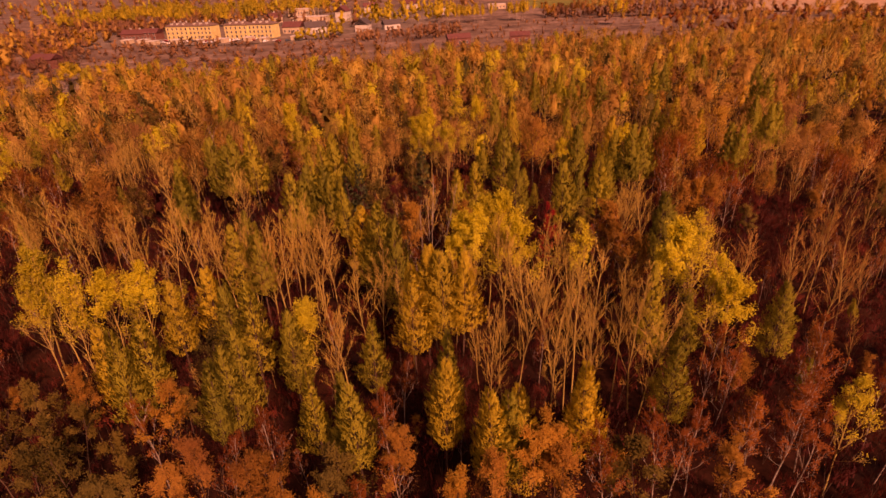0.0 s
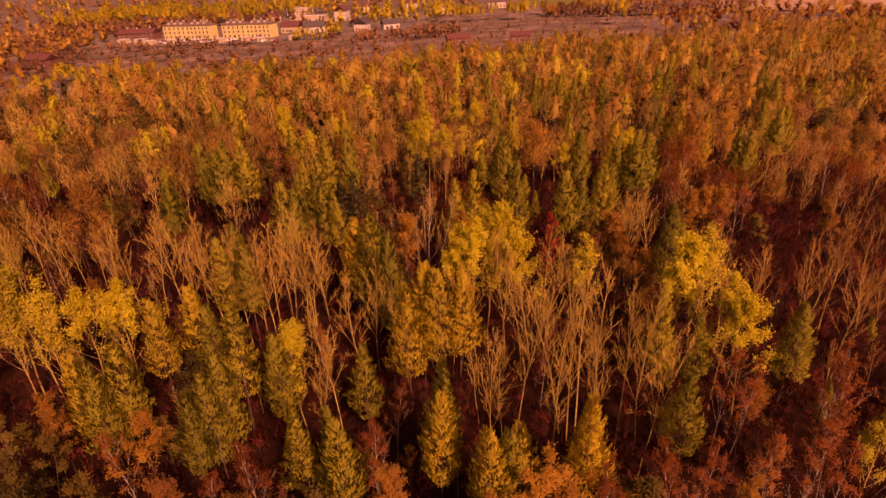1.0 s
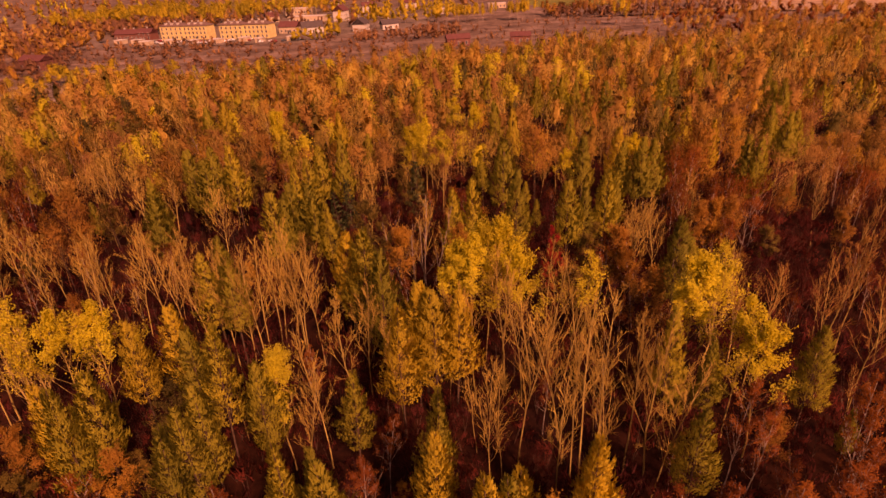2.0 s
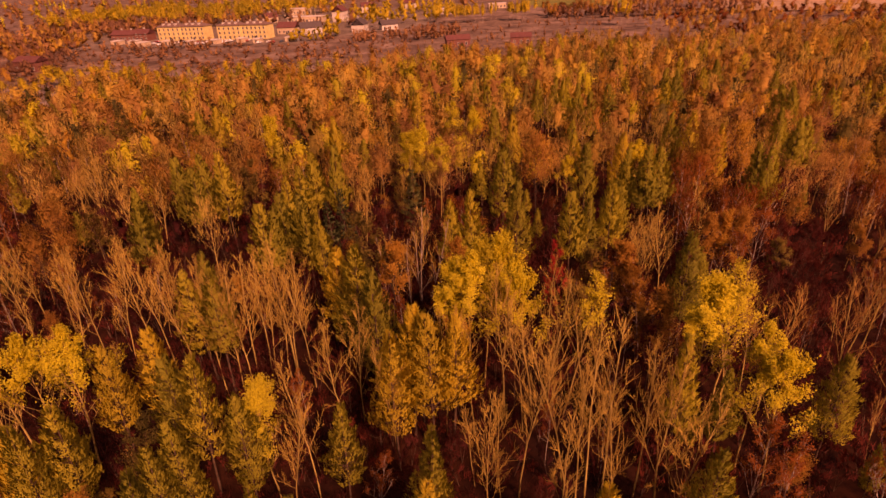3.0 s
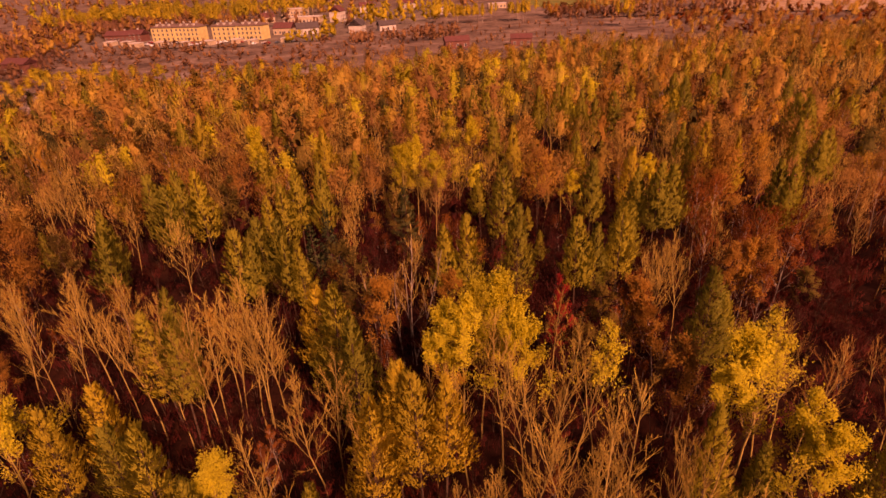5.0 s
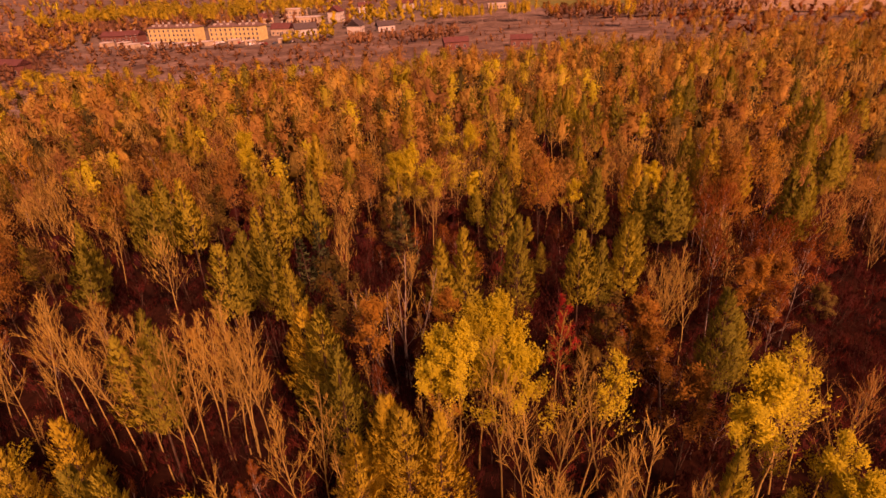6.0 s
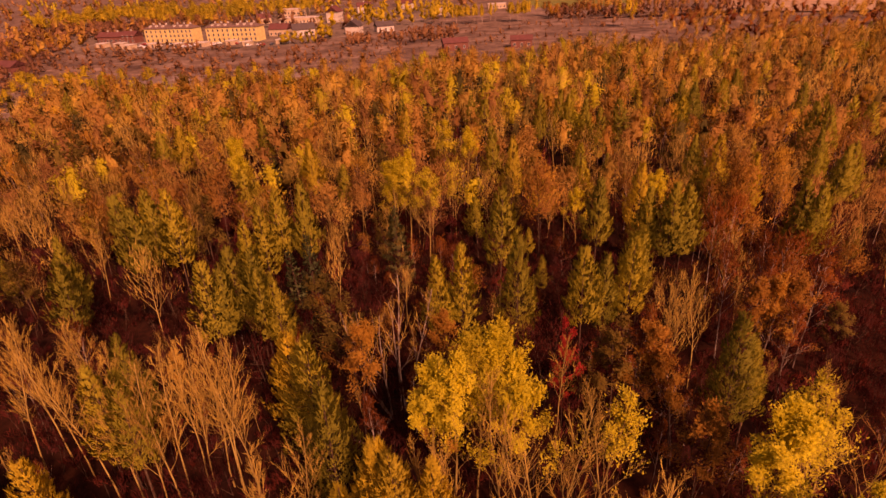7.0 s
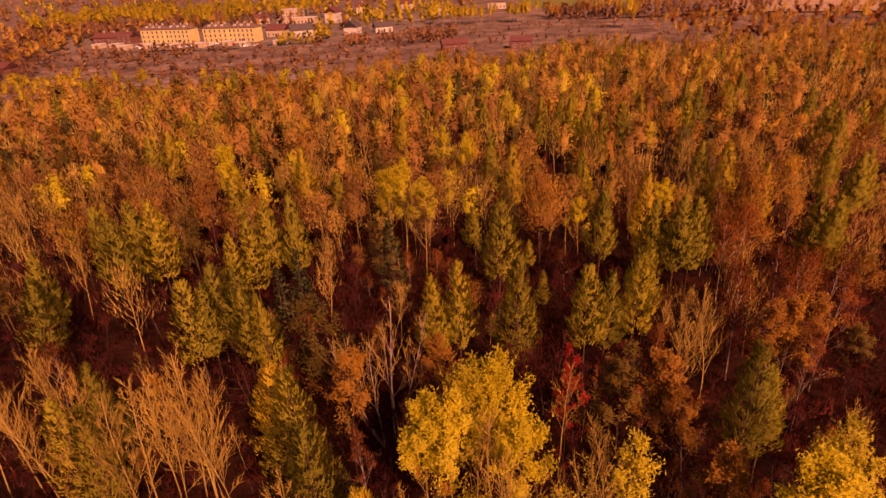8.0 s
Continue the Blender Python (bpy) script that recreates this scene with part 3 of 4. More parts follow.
DEEP_LARCHES = [
    (11.4, 82.9, 20.3), (5.6, 85.8, 17.7), (3, 85.2, 17), (11.3, 98.9, 19.2), (25.3, 102.6, 18.5), (19.3, 84.9, 17.5),
    (24.7, 85.9, 18), (21.7, 85, 16), (31.5, 100, 18), (33.6, 97.8, 19.5), (35.4, 97, 19), (28.3, 91.8, 15.5),
    (-23.1, 85.4, 17.5), (-22.2, 86.6, 17), (-20.4, 87.9, 18), (-18.7, 86.9, 18), (-17, 84.3, 17), (-14.9, 83.8, 16.5),
    (-15.7, 101.5, 20.8), (-19.5, 103.9, 18.5), (-21.1, 100.8, 17.5), (-23.1, 99.8, 16.5), (-41, 104.2, 19), (-37.6, 100.7, 18.5),
    (-38.8, 107.1, 18.5), (-34.4, 103.7, 19.4), (-43.8, 93.7, 18), (-42.1, 88.9, 16.5),
]
FAR_LARCHES = [
    (14.2, 132.9, 18), (51.1, 97.5, 18.5), (52.3, 96.8, 18.5), (65.3, 113.1, 18), (67.8, 113.5, 18), (77.2, 139, 18),
    (78.4, 136.5, 18), (68.6, 123.3, 17.5), (61.2, 167.3, 17.5), (63.4, 163.5, 17.5), (71.6, 167.2, 17), (82.5, 181.5, 16.5),
    (27.5, 160.4, 17.5), (31.6, 162.4, 17.5), (34.5, 161.1, 17), (35.6, 150.9, 18), (37.4, 146.5, 17), (44.7, 155.5, 16.5),
    (47.4, 125, 17), (-53.1, 146.1, 17), (-104.5, 223.1, 17), (-60.5, 225.3, 17), (-33.4, 153.9, 17), (89.6, 164.4, 16),
]
LARCHES = LARCHES + DEEP_LARCHES + FAR_LARCHES
GOLDEN_LARCHES = [
    (-0.8, 38.2, 17.2), (3.4, 34.2, 16.9), (11, 39.2, 15.5), (-28.1, 59.5, 15.5), (-31.2, 56.7, 15.5), (-10.6, 70.7, 17.5),
    (-32.8, 46.1, 16.9), (5.5, 34.5, 16.3), (11.2, 37.5, 16.3), (-3.8, 53.7, 17.5), (-0.3, 55.7, 18.1), (-1.3, 57.7, 18.1),
    (1.7, 56.6, 18.1), (-2.3, 57.8, 17.5), (15.8, 122, 19), (-19.6, 130, 18), (49.5, 120.9, 18), (51.3, 111.5, 18),
    (-49.4, 145.8, 18), (-34.4, 136.3, 17), (-3.5, 149.7, 18), (33.7, 109.6, 17.5),
]
BARE_TREES = [
    (-17.1, 69.1, 19.9), (27.1, 76.9, 17.5), (-17.8, 68.9, 18.7), (-40, 70.2, 19.4), (-37.8, 71.9, 19.4), (-35.6, 73, 19.4),
    (-32.3, 70.7, 18.8), (-28.1, 67.5, 18.1), (-24.5, 65.8, 17.5), (-21, 67.1, 19.4), (-19.2, 68.2, 19.4), (-16.7, 68.4, 19.4),
    (-14.4, 66.8, 18.8), (-9.4, 58.8, 18.1), (-7.9, 60.1, 18.1), (7.3, 60.4, 20.3), (8.9, 57.8, 20.3), (11.6, 59.5, 20.6),
    (11.6, 49.3, 21.2), (12.8, 47.4, 21.2), (14.8, 49, 20.6), (16.9, 47.3, 21.9), (18.3, 46, 21.9), (4.2, 44.9, 18.1),
    (-11.1, 50.5, 17.5), (-12.3, 46.8, 16.9), (33.3, 61.5, 18.8), (34, 58.9, 18.8), (39.7, 56.6, 18.8), (44.5, 62.6, 18.8),
]
BARE_TREES_B = [
    (46.9, 63.2, 18.8), (43.3, 54.7, 18.8), (48.1, 58.7, 18.8), (-3.9, 53.8, 16.9), (-54.3, 78.2, 18.8), (-58.5, 79.9, 18.8),
    (-58.9, 76.7, 18.8), (-50, 77.2, 18.1), (-44.9, 73.4, 18.1), (-62.2, 79.3, 18.8), (3.9, 58, 18.8), (1, 57.9, 16.9),
    (9.4, 42.5, 17.5), (14.1, 43.7, 18.8), (18, 43.3, 18.8), (7.4, 49.7, 18.8), (11.6, 46, 18.8), (-2.7, 77.4, 19.5),
    (-1.7, 78.6, 20.5), (-33.8, 92.3, 16.3), (-46.1, 102.6, 16.9), (-50.3, 102.3, 16.9), (-11.3, 96.8, 15.7), (26.3, 78.1, 18.1),
    (30.3, 79.2, 17.5), (-33.2, 74.9, 18.1), (-27.3, 69.8, 18.1), (-32.2, 75.6, 18.1), (14, 71.9, 15), (-21.2, 65.8, 19.4),
]
BARE_TREES_C = [
    (-19.7, 68.3, 19.4), (-22.3, 65.6, 18.1), (16.4, 62.4, 17.6),
]
BARE_TREES = BARE_TREES + BARE_TREES_B + BARE_TREES_C
POPLARS = [
    (-1.8, 116, 19.4), (1.5, 111.2, 18.1), (-3.1, 114.8, 18.1), (3.4, 64.1, 20), (5.6, 65.2, 20), (7.6, 65.6, 20.3),
    (1.9, 65, 18.1), (28.6, 58.7, 19.4), (29.8, 57.9, 19.4), (-33.2, 129.1, 18.8), (5.4, 138, 18.1), (8.8, 134.6, 17.5),
    (-48.4, 59.7, 18.8), (-44.5, 57.8, 18.8), (-40.7, 56.7, 18.8), (-37.8, 55.6, 17.5), (-34.5, 55.7, 18.5), (25.8, 56.8, 19.8),
    (28.4, 51.8, 18.1), (29.3, 49.1, 16.9), (-46.2, 56.1, 16.3), (-41, 54.2, 15.7), (-14.8, 50.6, 15.7), (33, 36, 15), (13.6, 60, 18.9), (10.4, 61.6, 19.2),
]
BIRCHES = [
    (-4.4, 34.4, 14.2), (12.1, 32.2, 14.4), (23.4, 35.6, 15.7), (19.8, 34.7, 15), (16.8, 34.4, 15.7), (28.8, 36.9, 15.7),
    (32.2, 38.9, 16.3), (28.4, 34.1, 14.4), (25.5, 42.4, 15.7), (35.1, 42.9, 16.9), (-6.1, 29.7, 13.8), (-15.1, 35.9, 15),
    (-27.2, 39.9, 13.8), (-18.6, 33.7, 14.4), (27.6, 35.6, 15.7), (24.7, 43.9, 15.7), (18, 34.5, 15), (38.8, 82.7, 16.9),
    (44, 82.2, 16.9), (35.6, 84.3, 16.9), (39.8, 97, 16.9), (42, 98.9, 17.5), (43.7, 87.1, 16.3), (38.7, 80.4, 16.3),
    (38.8, 76.5, 15), (20.6, 71.9, 16.3), (24.5, 68.7, 15.7),
]
BROADLEAVES = [
    (19.2, 71.6, 16.1), (-7, 81.4, 18), (-9.7, 32.1, 14.4), (-27.5, 34.3, 13.8), (14.9, 32.2, 13.8), (-34.8, 37.7, 13.2),
    (-39.5, 43.2, 13.8), (-31.6, 34.9, 12.6), (-34.9, 34.5, 12.6), (-24.4, 46.4, 15), (-29.8, 33.7, 11.9), (-71.8, 147.8, 17.5),
    (-69.3, 153.7, 17.5), (-31.2, 106.3, 16.9), (-58.9, 147.5, 16.9), (-3.7, 105.1, 13.8),
]
ORANGE_TREES = [
    (22.4, 71.2, 17.4), (48.3, 108.8, 18.6), (18.9, 110.7, 18.3), (-5, 72.4, 17.7), (-21, 34.5, 14.4), (2.4, 31.2, 14.4),
    (5.9, 32.6, 15), (8, 33.8, 15), (-12.8, 31.4, 14.4), (-15.4, 31.3, 13.8), (-25.8, 41.3, 13.8), (-4.8, 34.3, 14.4),
    (-36.3, 45.4, 13.2), (-22.3, 33.7, 13.2), (-9.7, 29.2, 13.2), (8.3, 31.6, 13.8), (-0.2, 29.6, 13.2), (36.9, 78, 16.9),
    (39.7, 78.2, 16.9), (35.3, 78.6, 16.3), (47.8, 109.2, 18.1), (56.1, 116.3, 17.5), (46.6, 100.7, 16.9), (-48.3, 108.2, 17.5),
    (-33.2, 118.6, 17.5), (19.2, 113, 17.5), (22.3, 60.5, 16.9), (23.7, 67.6, 15), (3.6, 76.3, 15.7), (3, 65.2, 15.7),
]
RED_TREES = [
    (14.1, 78.4, 13.5), (15, 74, 15.3), (-5.5, 91.2, 12.6), (-9.9, 85.6, 11.9), (14.2, 128, 12.6), (12.7, 81.6, 13.2),
    (-17.4, 82.1, 11.9), (-34.5, 98.2, 11.9),
]
SPRUCES = [
    (-13.7, 96.2, 15), (-2.8, 104.2, 15), (-15.2, 94.2, 13.8),
]
WHITE_STEMS = [(-2.7, 77.4), (-1.7, 78.6)]


# ---- the wood ----
taken = []
for kind, rows, girth in (("larch", LARCHES, 1.0), ("gold", GOLDEN_LARCHES, 1.0), ("bare", BARE_TREES, 1.0), ("poplar", POPLARS, 1.0), ("birch", BIRCHES, 1.0),
                          ("feather", ORANGE_TREES, 1.0), ("oak", BROADLEAVES, 1.0), ("red", RED_TREES, 1.0), ("spruce", SPRUCES, 1.0)):
    for i, (x, y, h) in enumerate(rows):
        pick = kind
        if kind == "bare" and (x, y) in WHITE_STEMS:
            pick = "multi"
        if kind == "red" and i == 1:
            pick = "scarlet"
        tree(pick, x, y, h - rise(x, y), 0.62 if pick == "scarlet" else girth)
        taken.append((x, y, h))
taken_xy = np.array([(x, y) for x, y, _ in taken])


def in_view(x, y, more=14):
    return abs(x - 4) < 0.90 * y + more


def choose(weights, u):
    tot = sum(weights.values())
    for k, w in weights.items():
        u -= w / tot
        if u <= 0:
            return k
    return k


def mixture(x, y):
    """What grows at a place, by the stands that the wood is made of, and how high."""
    p = noise.noise((x / 15, y / 15, 0.7))
    q = noise.noise((x / 16, y / 16, 5.3))
    r = noise.noise((x / 13, y / 13, 9.1))
    if y < 47:
        if x < -24:
            return {"oak": 1.6, "red": 2.2, "birch": 1.2, "larch": 0.8 + 2 * max(0, p)}, (7, 12)
        return {"birch": 2.4, "feather": 1.2, "red": 2.6, "larch": 0.6 + 2 * max(0, p), "bare": 0.4}, (7, 12)
    if y < 74:
        return {"bare": 2.2, "birch": 1.4, "larch": 0.15, "feather": 0.4, "red": 3.6 + 2 * max(0, r)}, (7, 12)
    if y < 112 and not -48 < x < 36:
        return {"birch": 2.0, "feather": 1.6 + q, "bare": 2.2, "red": 2.0 + 2 * max(0, r), "larch": 0.3, "oak": 0.4}, (9, 14.5)
    if y < 112:
        return {"larch": 0.1, "bare": 1.6, "birch": 1.3, "red": 3.4 + 4.0 * max(0, r), "feather": max(0.1, 0.3 + 1.0 * q)}, (6, 10.5)
    if x > 45 + (y - 112) * 0.12:
        return {"feather": 1.3, "birch": 1.7, "bare": 1.9, "red": 1.4 + 3.5 * max(0, r), "larch": 0.4 + 4.0 * max(0, p), "oak": 0.6}, (10, 15)
    far = min(1.0, (y - 112) / 60)
    return {"feather": 1.2 + 1.8 * far + 2 * q, "birch": 1.0, "bare": 1.5 + (1.6 if x < 0 and y < 175 else 0), "larch": 0.5 + 4.0 * max(0, p), "poplar": 0.45 + 1.0 * max(0, q), "oak": 0.6, "red": (1.8 + 3 * max(0, r)) * (1 - 0.8 * far)}, (10.5, 15.5)


stands, counted = {}, {}
y = 8.0
while y < 310:
    gap = 4.2 if y < 74 else 4.6 if y < 112 else 4.7
    x = -0.9 * y - 24
    while x < 0.9 * y + 32:
        px, py = x + rng.uniform(-0.46, 0.46) * gap, y + rng.uniform(-0.46, 0.46) * gap
        x += gap
        if py > wood_edge(px) + rng.gauss(0, 4):
            continue
        dist = float(np.min(np.hypot(taken_xy[:, 0] - px, taken_xy[:, 1] - py)))
        if dist < 2.3:
            continue
        weights, (lo, hi) = mixture(px, py)
        kind = choose(weights, rng.random())
        h = rng.uniform(lo, hi)
        if kind == "red":
            h = rng.uniform(0.55, 1.0) * (9.0 if py > 47 else 7.0)
        elif dist < 3.4:
            h *= 0.8
        cat = NAMES[kind][0]
        if py < 118 and counted.get(cat, 0) < 240:
            tree(kind, px, py, h, 1.0)
            counted[cat] = counted.get(cat, 0) + 1
        else:
            stands.setdefault((kind, int(py // 70)), []).append((px, py, h))
    y += gap

STAND = {
    "larch": ("larch_woods", "far stand of olive-yellow larches", "larch", "dark", "larch"),
    "bare": ("bare_woods", "far stand of leafless brown trees", "bare", "grey", None),
    "feather": ("birch_woods", "far wood of orange-leaved birches", "feather", "grey", "hazed_birch"),
    "birch": ("birch_woods", "far wood of rust-coloured birches", "birch", "birch", "feather"),
    "poplar": ("poplar_woods", "far yellow poplars in the wood", "poplar", "grey", "poplar"),
    "oak": ("broadleaf_woods", "far olive-brown broadleaf trees", "oak", "dark", "oak"),
    "red": ("red_woods", "dark red young trees in the far wood", "red", "dark", "red"),
}
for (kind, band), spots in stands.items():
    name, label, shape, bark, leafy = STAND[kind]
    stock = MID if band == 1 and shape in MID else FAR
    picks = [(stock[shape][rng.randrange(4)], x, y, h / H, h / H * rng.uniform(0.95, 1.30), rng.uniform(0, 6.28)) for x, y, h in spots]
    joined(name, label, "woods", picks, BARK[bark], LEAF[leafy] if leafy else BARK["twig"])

# undergrowth
low = []
y = 10.0
while y < 132:
    gap = 3.0 if y < 90 else 3.6
    x = -0.86 * y - 14
    while x < 0.86 * y + 20:
        px, py = x + rng.uniform(-0.5, 0.5) * gap, y + rng.uniform(-0.5, 0.5) * gap
        x += gap
        k = rng.uniform(0.65, 1.15) * (1.25 + 0.5 * noise.noise((px / 9, py / 9, 8.8)))
        low.append((FAR["shrub"][rng.randrange(4)], px, py, k, k * rng.uniform(0.95, 1.35), rng.uniform(0, 6.28)))
    y += gap
joined("undergrowth", "dark red autumn shrubs covering the forest floor", "undergrowth", low, BARK["dark"], LEAF["red"])

# bushes and trees of the meadow and round the town
HOUSES = [(-103, 463), (-86, 458), (-50, 452), (-30, 456), (-76, 540), (-122, 600), (-104, 546), (-140, 560), (-60, 620), (-20, 640), (-190, 463), (-168, 456), (-138, 450), (-115, 441), (-226, 474), (-209, 466)]


def clear(x, y):
    """Whether a tree stands clear of the houses and of the open ground before them."""
    return all(abs(x - hx) > 13 or y > hy + 10 or y < hy - 42 for hx, hy in HOUSES)


def scatter(n, x0, x1, y0, y1, lo, hi, shapes, name, label, bark, leafy, keep=None, wide=(1.3, 1.9)):
    picks = []
    for _ in range(n):
        x, y = rng.uniform(x0, x1), rng.uniform(y0, y1)
        if (keep and not keep(x, y)) or (y > 400 and -240 < x < 0 and not clear(x, y)):
            continue
        h = rng.uniform(lo, hi)
        base = 4.0 if shapes == "shrub" else H
        k = h / base
        picks.append((FAR[shapes][rng.randrange(4)], x, y, k, k * rng.uniform(*wide), rng.uniform(0, 6.28)))
    return joined(name, label, "bushes" if hi < 8 else "woods", picks, BARK[bark], LEAF[leafy])


def open_meadow(x, y):
    return y > wood_edge(x) + 8 and noise.noise((x / 20, y / 9, 2.2)) > -0.18


scatter(250, -300, -90, 240, 425, 1.0, 4.0, "shrub", "meadow_bushes", "low brown bushes scattered over the dry meadow", "dark", "brush", open_meadow, (1.2, 2.0))
scatter(250, -90, 300, 280, 470, 1.0, 3.5, "shrub", "meadow_bushes", "low brown bushes scattered over the dry meadow", "dark", "brush", open_meadow, (1.2, 2.2))
scatter(900, -330, -40, 262, 424, 2.0, 5.0, "clump", "meadow_bushes", "brown leafless bushes in thickets on the dry meadow", "dark", "brush", open_meadow, (1.8, 3.0))
scatter(520, -60, 300, 285, 460, 1.6, 4.5, "clump", "meadow_bushes", "brown leafless bushes in thickets on the dry meadow", "dark", "brush", open_meadow, (1.3, 2.2))
scatter(300, -330, -172, 222, 440, 6, 11, "oak", "broadleaf_woods", "orange-brown wood at the edge of the meadow", "dark", "feather", lambda x, y: y > wood_edge(x) - 5 and x < -172 - (y - 222) * 0.30 + 12 * noise.noise((x / 20, y / 20, 3.3)), (1.1, 1.5))
scatter(70, -95, -40, 408, 440, 6, 11, "clump", "willow_thicket", "yellow-brown willow thicket at the meadow's edge", "dark", "gold")
scatter(130, -50, 20, 385, 440, 4, 8, "clump", "willow_thicket", "brown willow thicket at the meadow's edge", "dark", "brush")
scatter(200, -430, -232, 300, 560, 8, 15, "clump", "birch_woods", "orange-brown birch wood beside the town", "dark", "hazed_birch", None, (1.4, 1.9))
scatter(180, -330, -192, 300, 428, 5, 10, "oak", "broadleaf_woods", "brown thicket between meadow and town", "dark", "brush", lambda x, y: x < -178 - 60 * (y - 300) / 128, (1.4, 2.2))
scatter(340, -430, -225, 240, 560, 6, 13, "clump", "broadleaf_woods", "brown broadleaf wood beside the town", "dark", "brush", lambda x, y: x < -238 or y < 300 or y > 470, (1.4, 2.0))
scatter(150, -195, -36, 238, 296, 5, 11, "poplar", "clearing_trees", "yellow-green trees at the edge of the sandy clearing", "dark", "gold", lambda x, y: noise.noise((x / 14, y / 14, 1.2)) > (0.0 if x < -105 else 0.22))
scatter(260, -200, -36, 238, 330, 1.5, 4.5, "shrub", "meadow_bushes", "low brown bushes on the sandy clearing", "dark", "brush", lambda x, y: noise.noise((x / 14, y / 10, 6.2)) > 0.05)
scatter(200, -290, 290, 290, 440, 0.8, 2.6, "shrub", "meadow_bushes", "low rust-coloured bushes scattered over the dry meadow", "dark", "birch", lambda x, y: y > wood_edge(x) + 12 and noise.noise((x / 24, y / 9, 4.4)) > 0.1, (1.4, 2.6))
scatter(40, -215, -125, 385, 428, 3, 8, "clump", "garden_trees", "brown and orange garden trees before the garages", "dark", "brush")
scatter(110, 150, 290, 310, 440, 5, 9, "red", "scrub_woods", "low orange-red scrub wood beside the stubble field", "dark", "birch")
scatter(170, 130, 300, 300, 430, 7, 11, "feather", "scrub_woods", "orange birches of the scrub wood beside the field", "grey", "hazed_birch", None, (1.1, 1.5))
scatter(55, 12, 80, 466, 480, 12, 15.5, "poplar", "birch_row", "row of tall yellow birches with bare white stems", "birch", "gold", None, (0.6, 0.9))
scatter(14, 84, 125, 470, 500, 8, 13, "feather", "birch_row", "row of low birches behind the meadow", "birch", "feather")
scatter(5, 119, 127, 405, 411, 14, 18, "feather", "birch_clump", "clump of tall white-stemmed birches in the meadow", "birch", "gold", None, (0.7, 0.9))
scatter(150, 90, 250, 455, 500, 5, 10, "clump", "hedge", "reddish brown hedge behind the meadow", "dark", "brush")
scatter(90, 100, 260, 470, 520, 9, 14, "feather", "birch_row", "orange birches along the field", "birch", "hazed_birch", None, (0.8, 1.1))
scatter(240, -330, -100, 535, 660, 13, 20, "poplar", "poplar_belt", "belt of tall yellow poplars behind the town", "dark", "gold", None, (1.1, 1.6))
scatter(160, -340, -90, 500, 660, 9, 15, "oak", "garden_trees", "orange-brown trees among the poplars behind the town", "dark", "hazed_birch", None, (1.1, 1.6))
scatter(90, -300, -60, 480, 560, 8, 14, "clump", "garden_trees", "brown and orange garden trees between the houses", "dark", "brush")
scatter(90, -100, 20, 475, 640, 9, 15, "clump", "garden_trees", "yellow and orange garden trees between the houses", "dark", "gold")


def beyond(x, y):
    return in_view(x, y, 30) and not (40 < x < 200 and 540 < y < 770) and not (x > 205 and 425 < y < 900) and not (-290 < x < 20 and y < 640)


scatter(420, -1000, 420, 540, 1100, 9, 17, "clump", "distant_woods", "distant orange-brown woods towards the horizon", "dark", "hazed_birch", beyond, (1.2, 1.8))
scatter(300, -1000, 420, 540, 1100, 8, 15, "clump", "distant_woods", "distant brown woods towards the horizon", "dark", "brush", beyond, (1.2, 1.8))
scatter(160, -700, 420, 560, 1000, 12, 20, "clump", "distant_woods", "distant yellow poplars among the woods", "dark", "poplar", beyond, (0.9, 1.3))


# ---- the town ----
def prism(length, depth, eaves, ridge, hip=0.0, over=0.4):
    """A roof: ridge along x, with eaves' overhang; hip draws the ridge's ends in."""
    b = Buf()
    x, y, t = length / 2 + over, depth / 2 + over, 0.18
    for dz in (0, -t):
        b.v += [Vector(q) for q in ((-x, -y, eaves + dz), (x, -y, eaves + dz), (x, y, eaves + dz), (-x, y, eaves + dz), (-x + hip, 0, ridge + dz), (x - hip, 0, ridge + dz))]
    b.f += [(0, 1, 5, 4), (2, 3, 4, 5), (1, 2, 5), (3, 0, 4), (6, 10, 11, 7), (8, 11, 10, 9), (7, 11, 8), (9, 10, 6), (0, 6, 7, 1), (1, 7, 8, 2), (2, 8, 9, 3), (3, 9, 6, 0)]
    return b


def boxes(name, mat, *bounds):
    b = Buf()
    for lo, hi in bounds:
        b.box(lo, hi)
    return b.mesh(name, mat)


window_me = boxes("window_frame", white_wall, ((-0.65, -0.06, -0.8), (-0.55, 0.06, 0.8)), ((0.55, -0.06, -0.8), (0.65, 0.06, 0.8)), ((-0.55, -0.06, 0.7), (0.55, 0.06, 0.8)), ((-0.75, -0.14, -0.9), (0.75, 0.06, -0.8)))
pane_me = boxes("pane", glass_m, ((-0.55, -0.01, -0.8), (0.55, 0.03, 0.7)))
door_me = boxes("door", slate_roof, ((-0.6, -0.06, 0), (0.6, 0.05, 2.1)))
chimney_me = boxes("chimney", white_wall, ((-0.45, -0.35, -0.8), (0.45, 0.35, 1.3)), ((-0.55, -0.45, 1.3), (0.55, 0.45, 1.45)))
dormer_me = boxes("dormer", white_wall, ((-0.8, -0.7, -0.5), (0.8, 0.7, 0.7)), ((-0.95, -0.85, 0.7), (0.95, 0.8, 0.85)))


def windows(house, length, depth, rows, columns, foot, storey):
    for r in range(rows):
        for c in range(columns):
            w = part("window", window_me, house)
            w.location = ((c + 0.5) / columns * length - length / 2, -depth / 2 - 0.05, foot + r * storey)
            part("pane", pane_me, w)


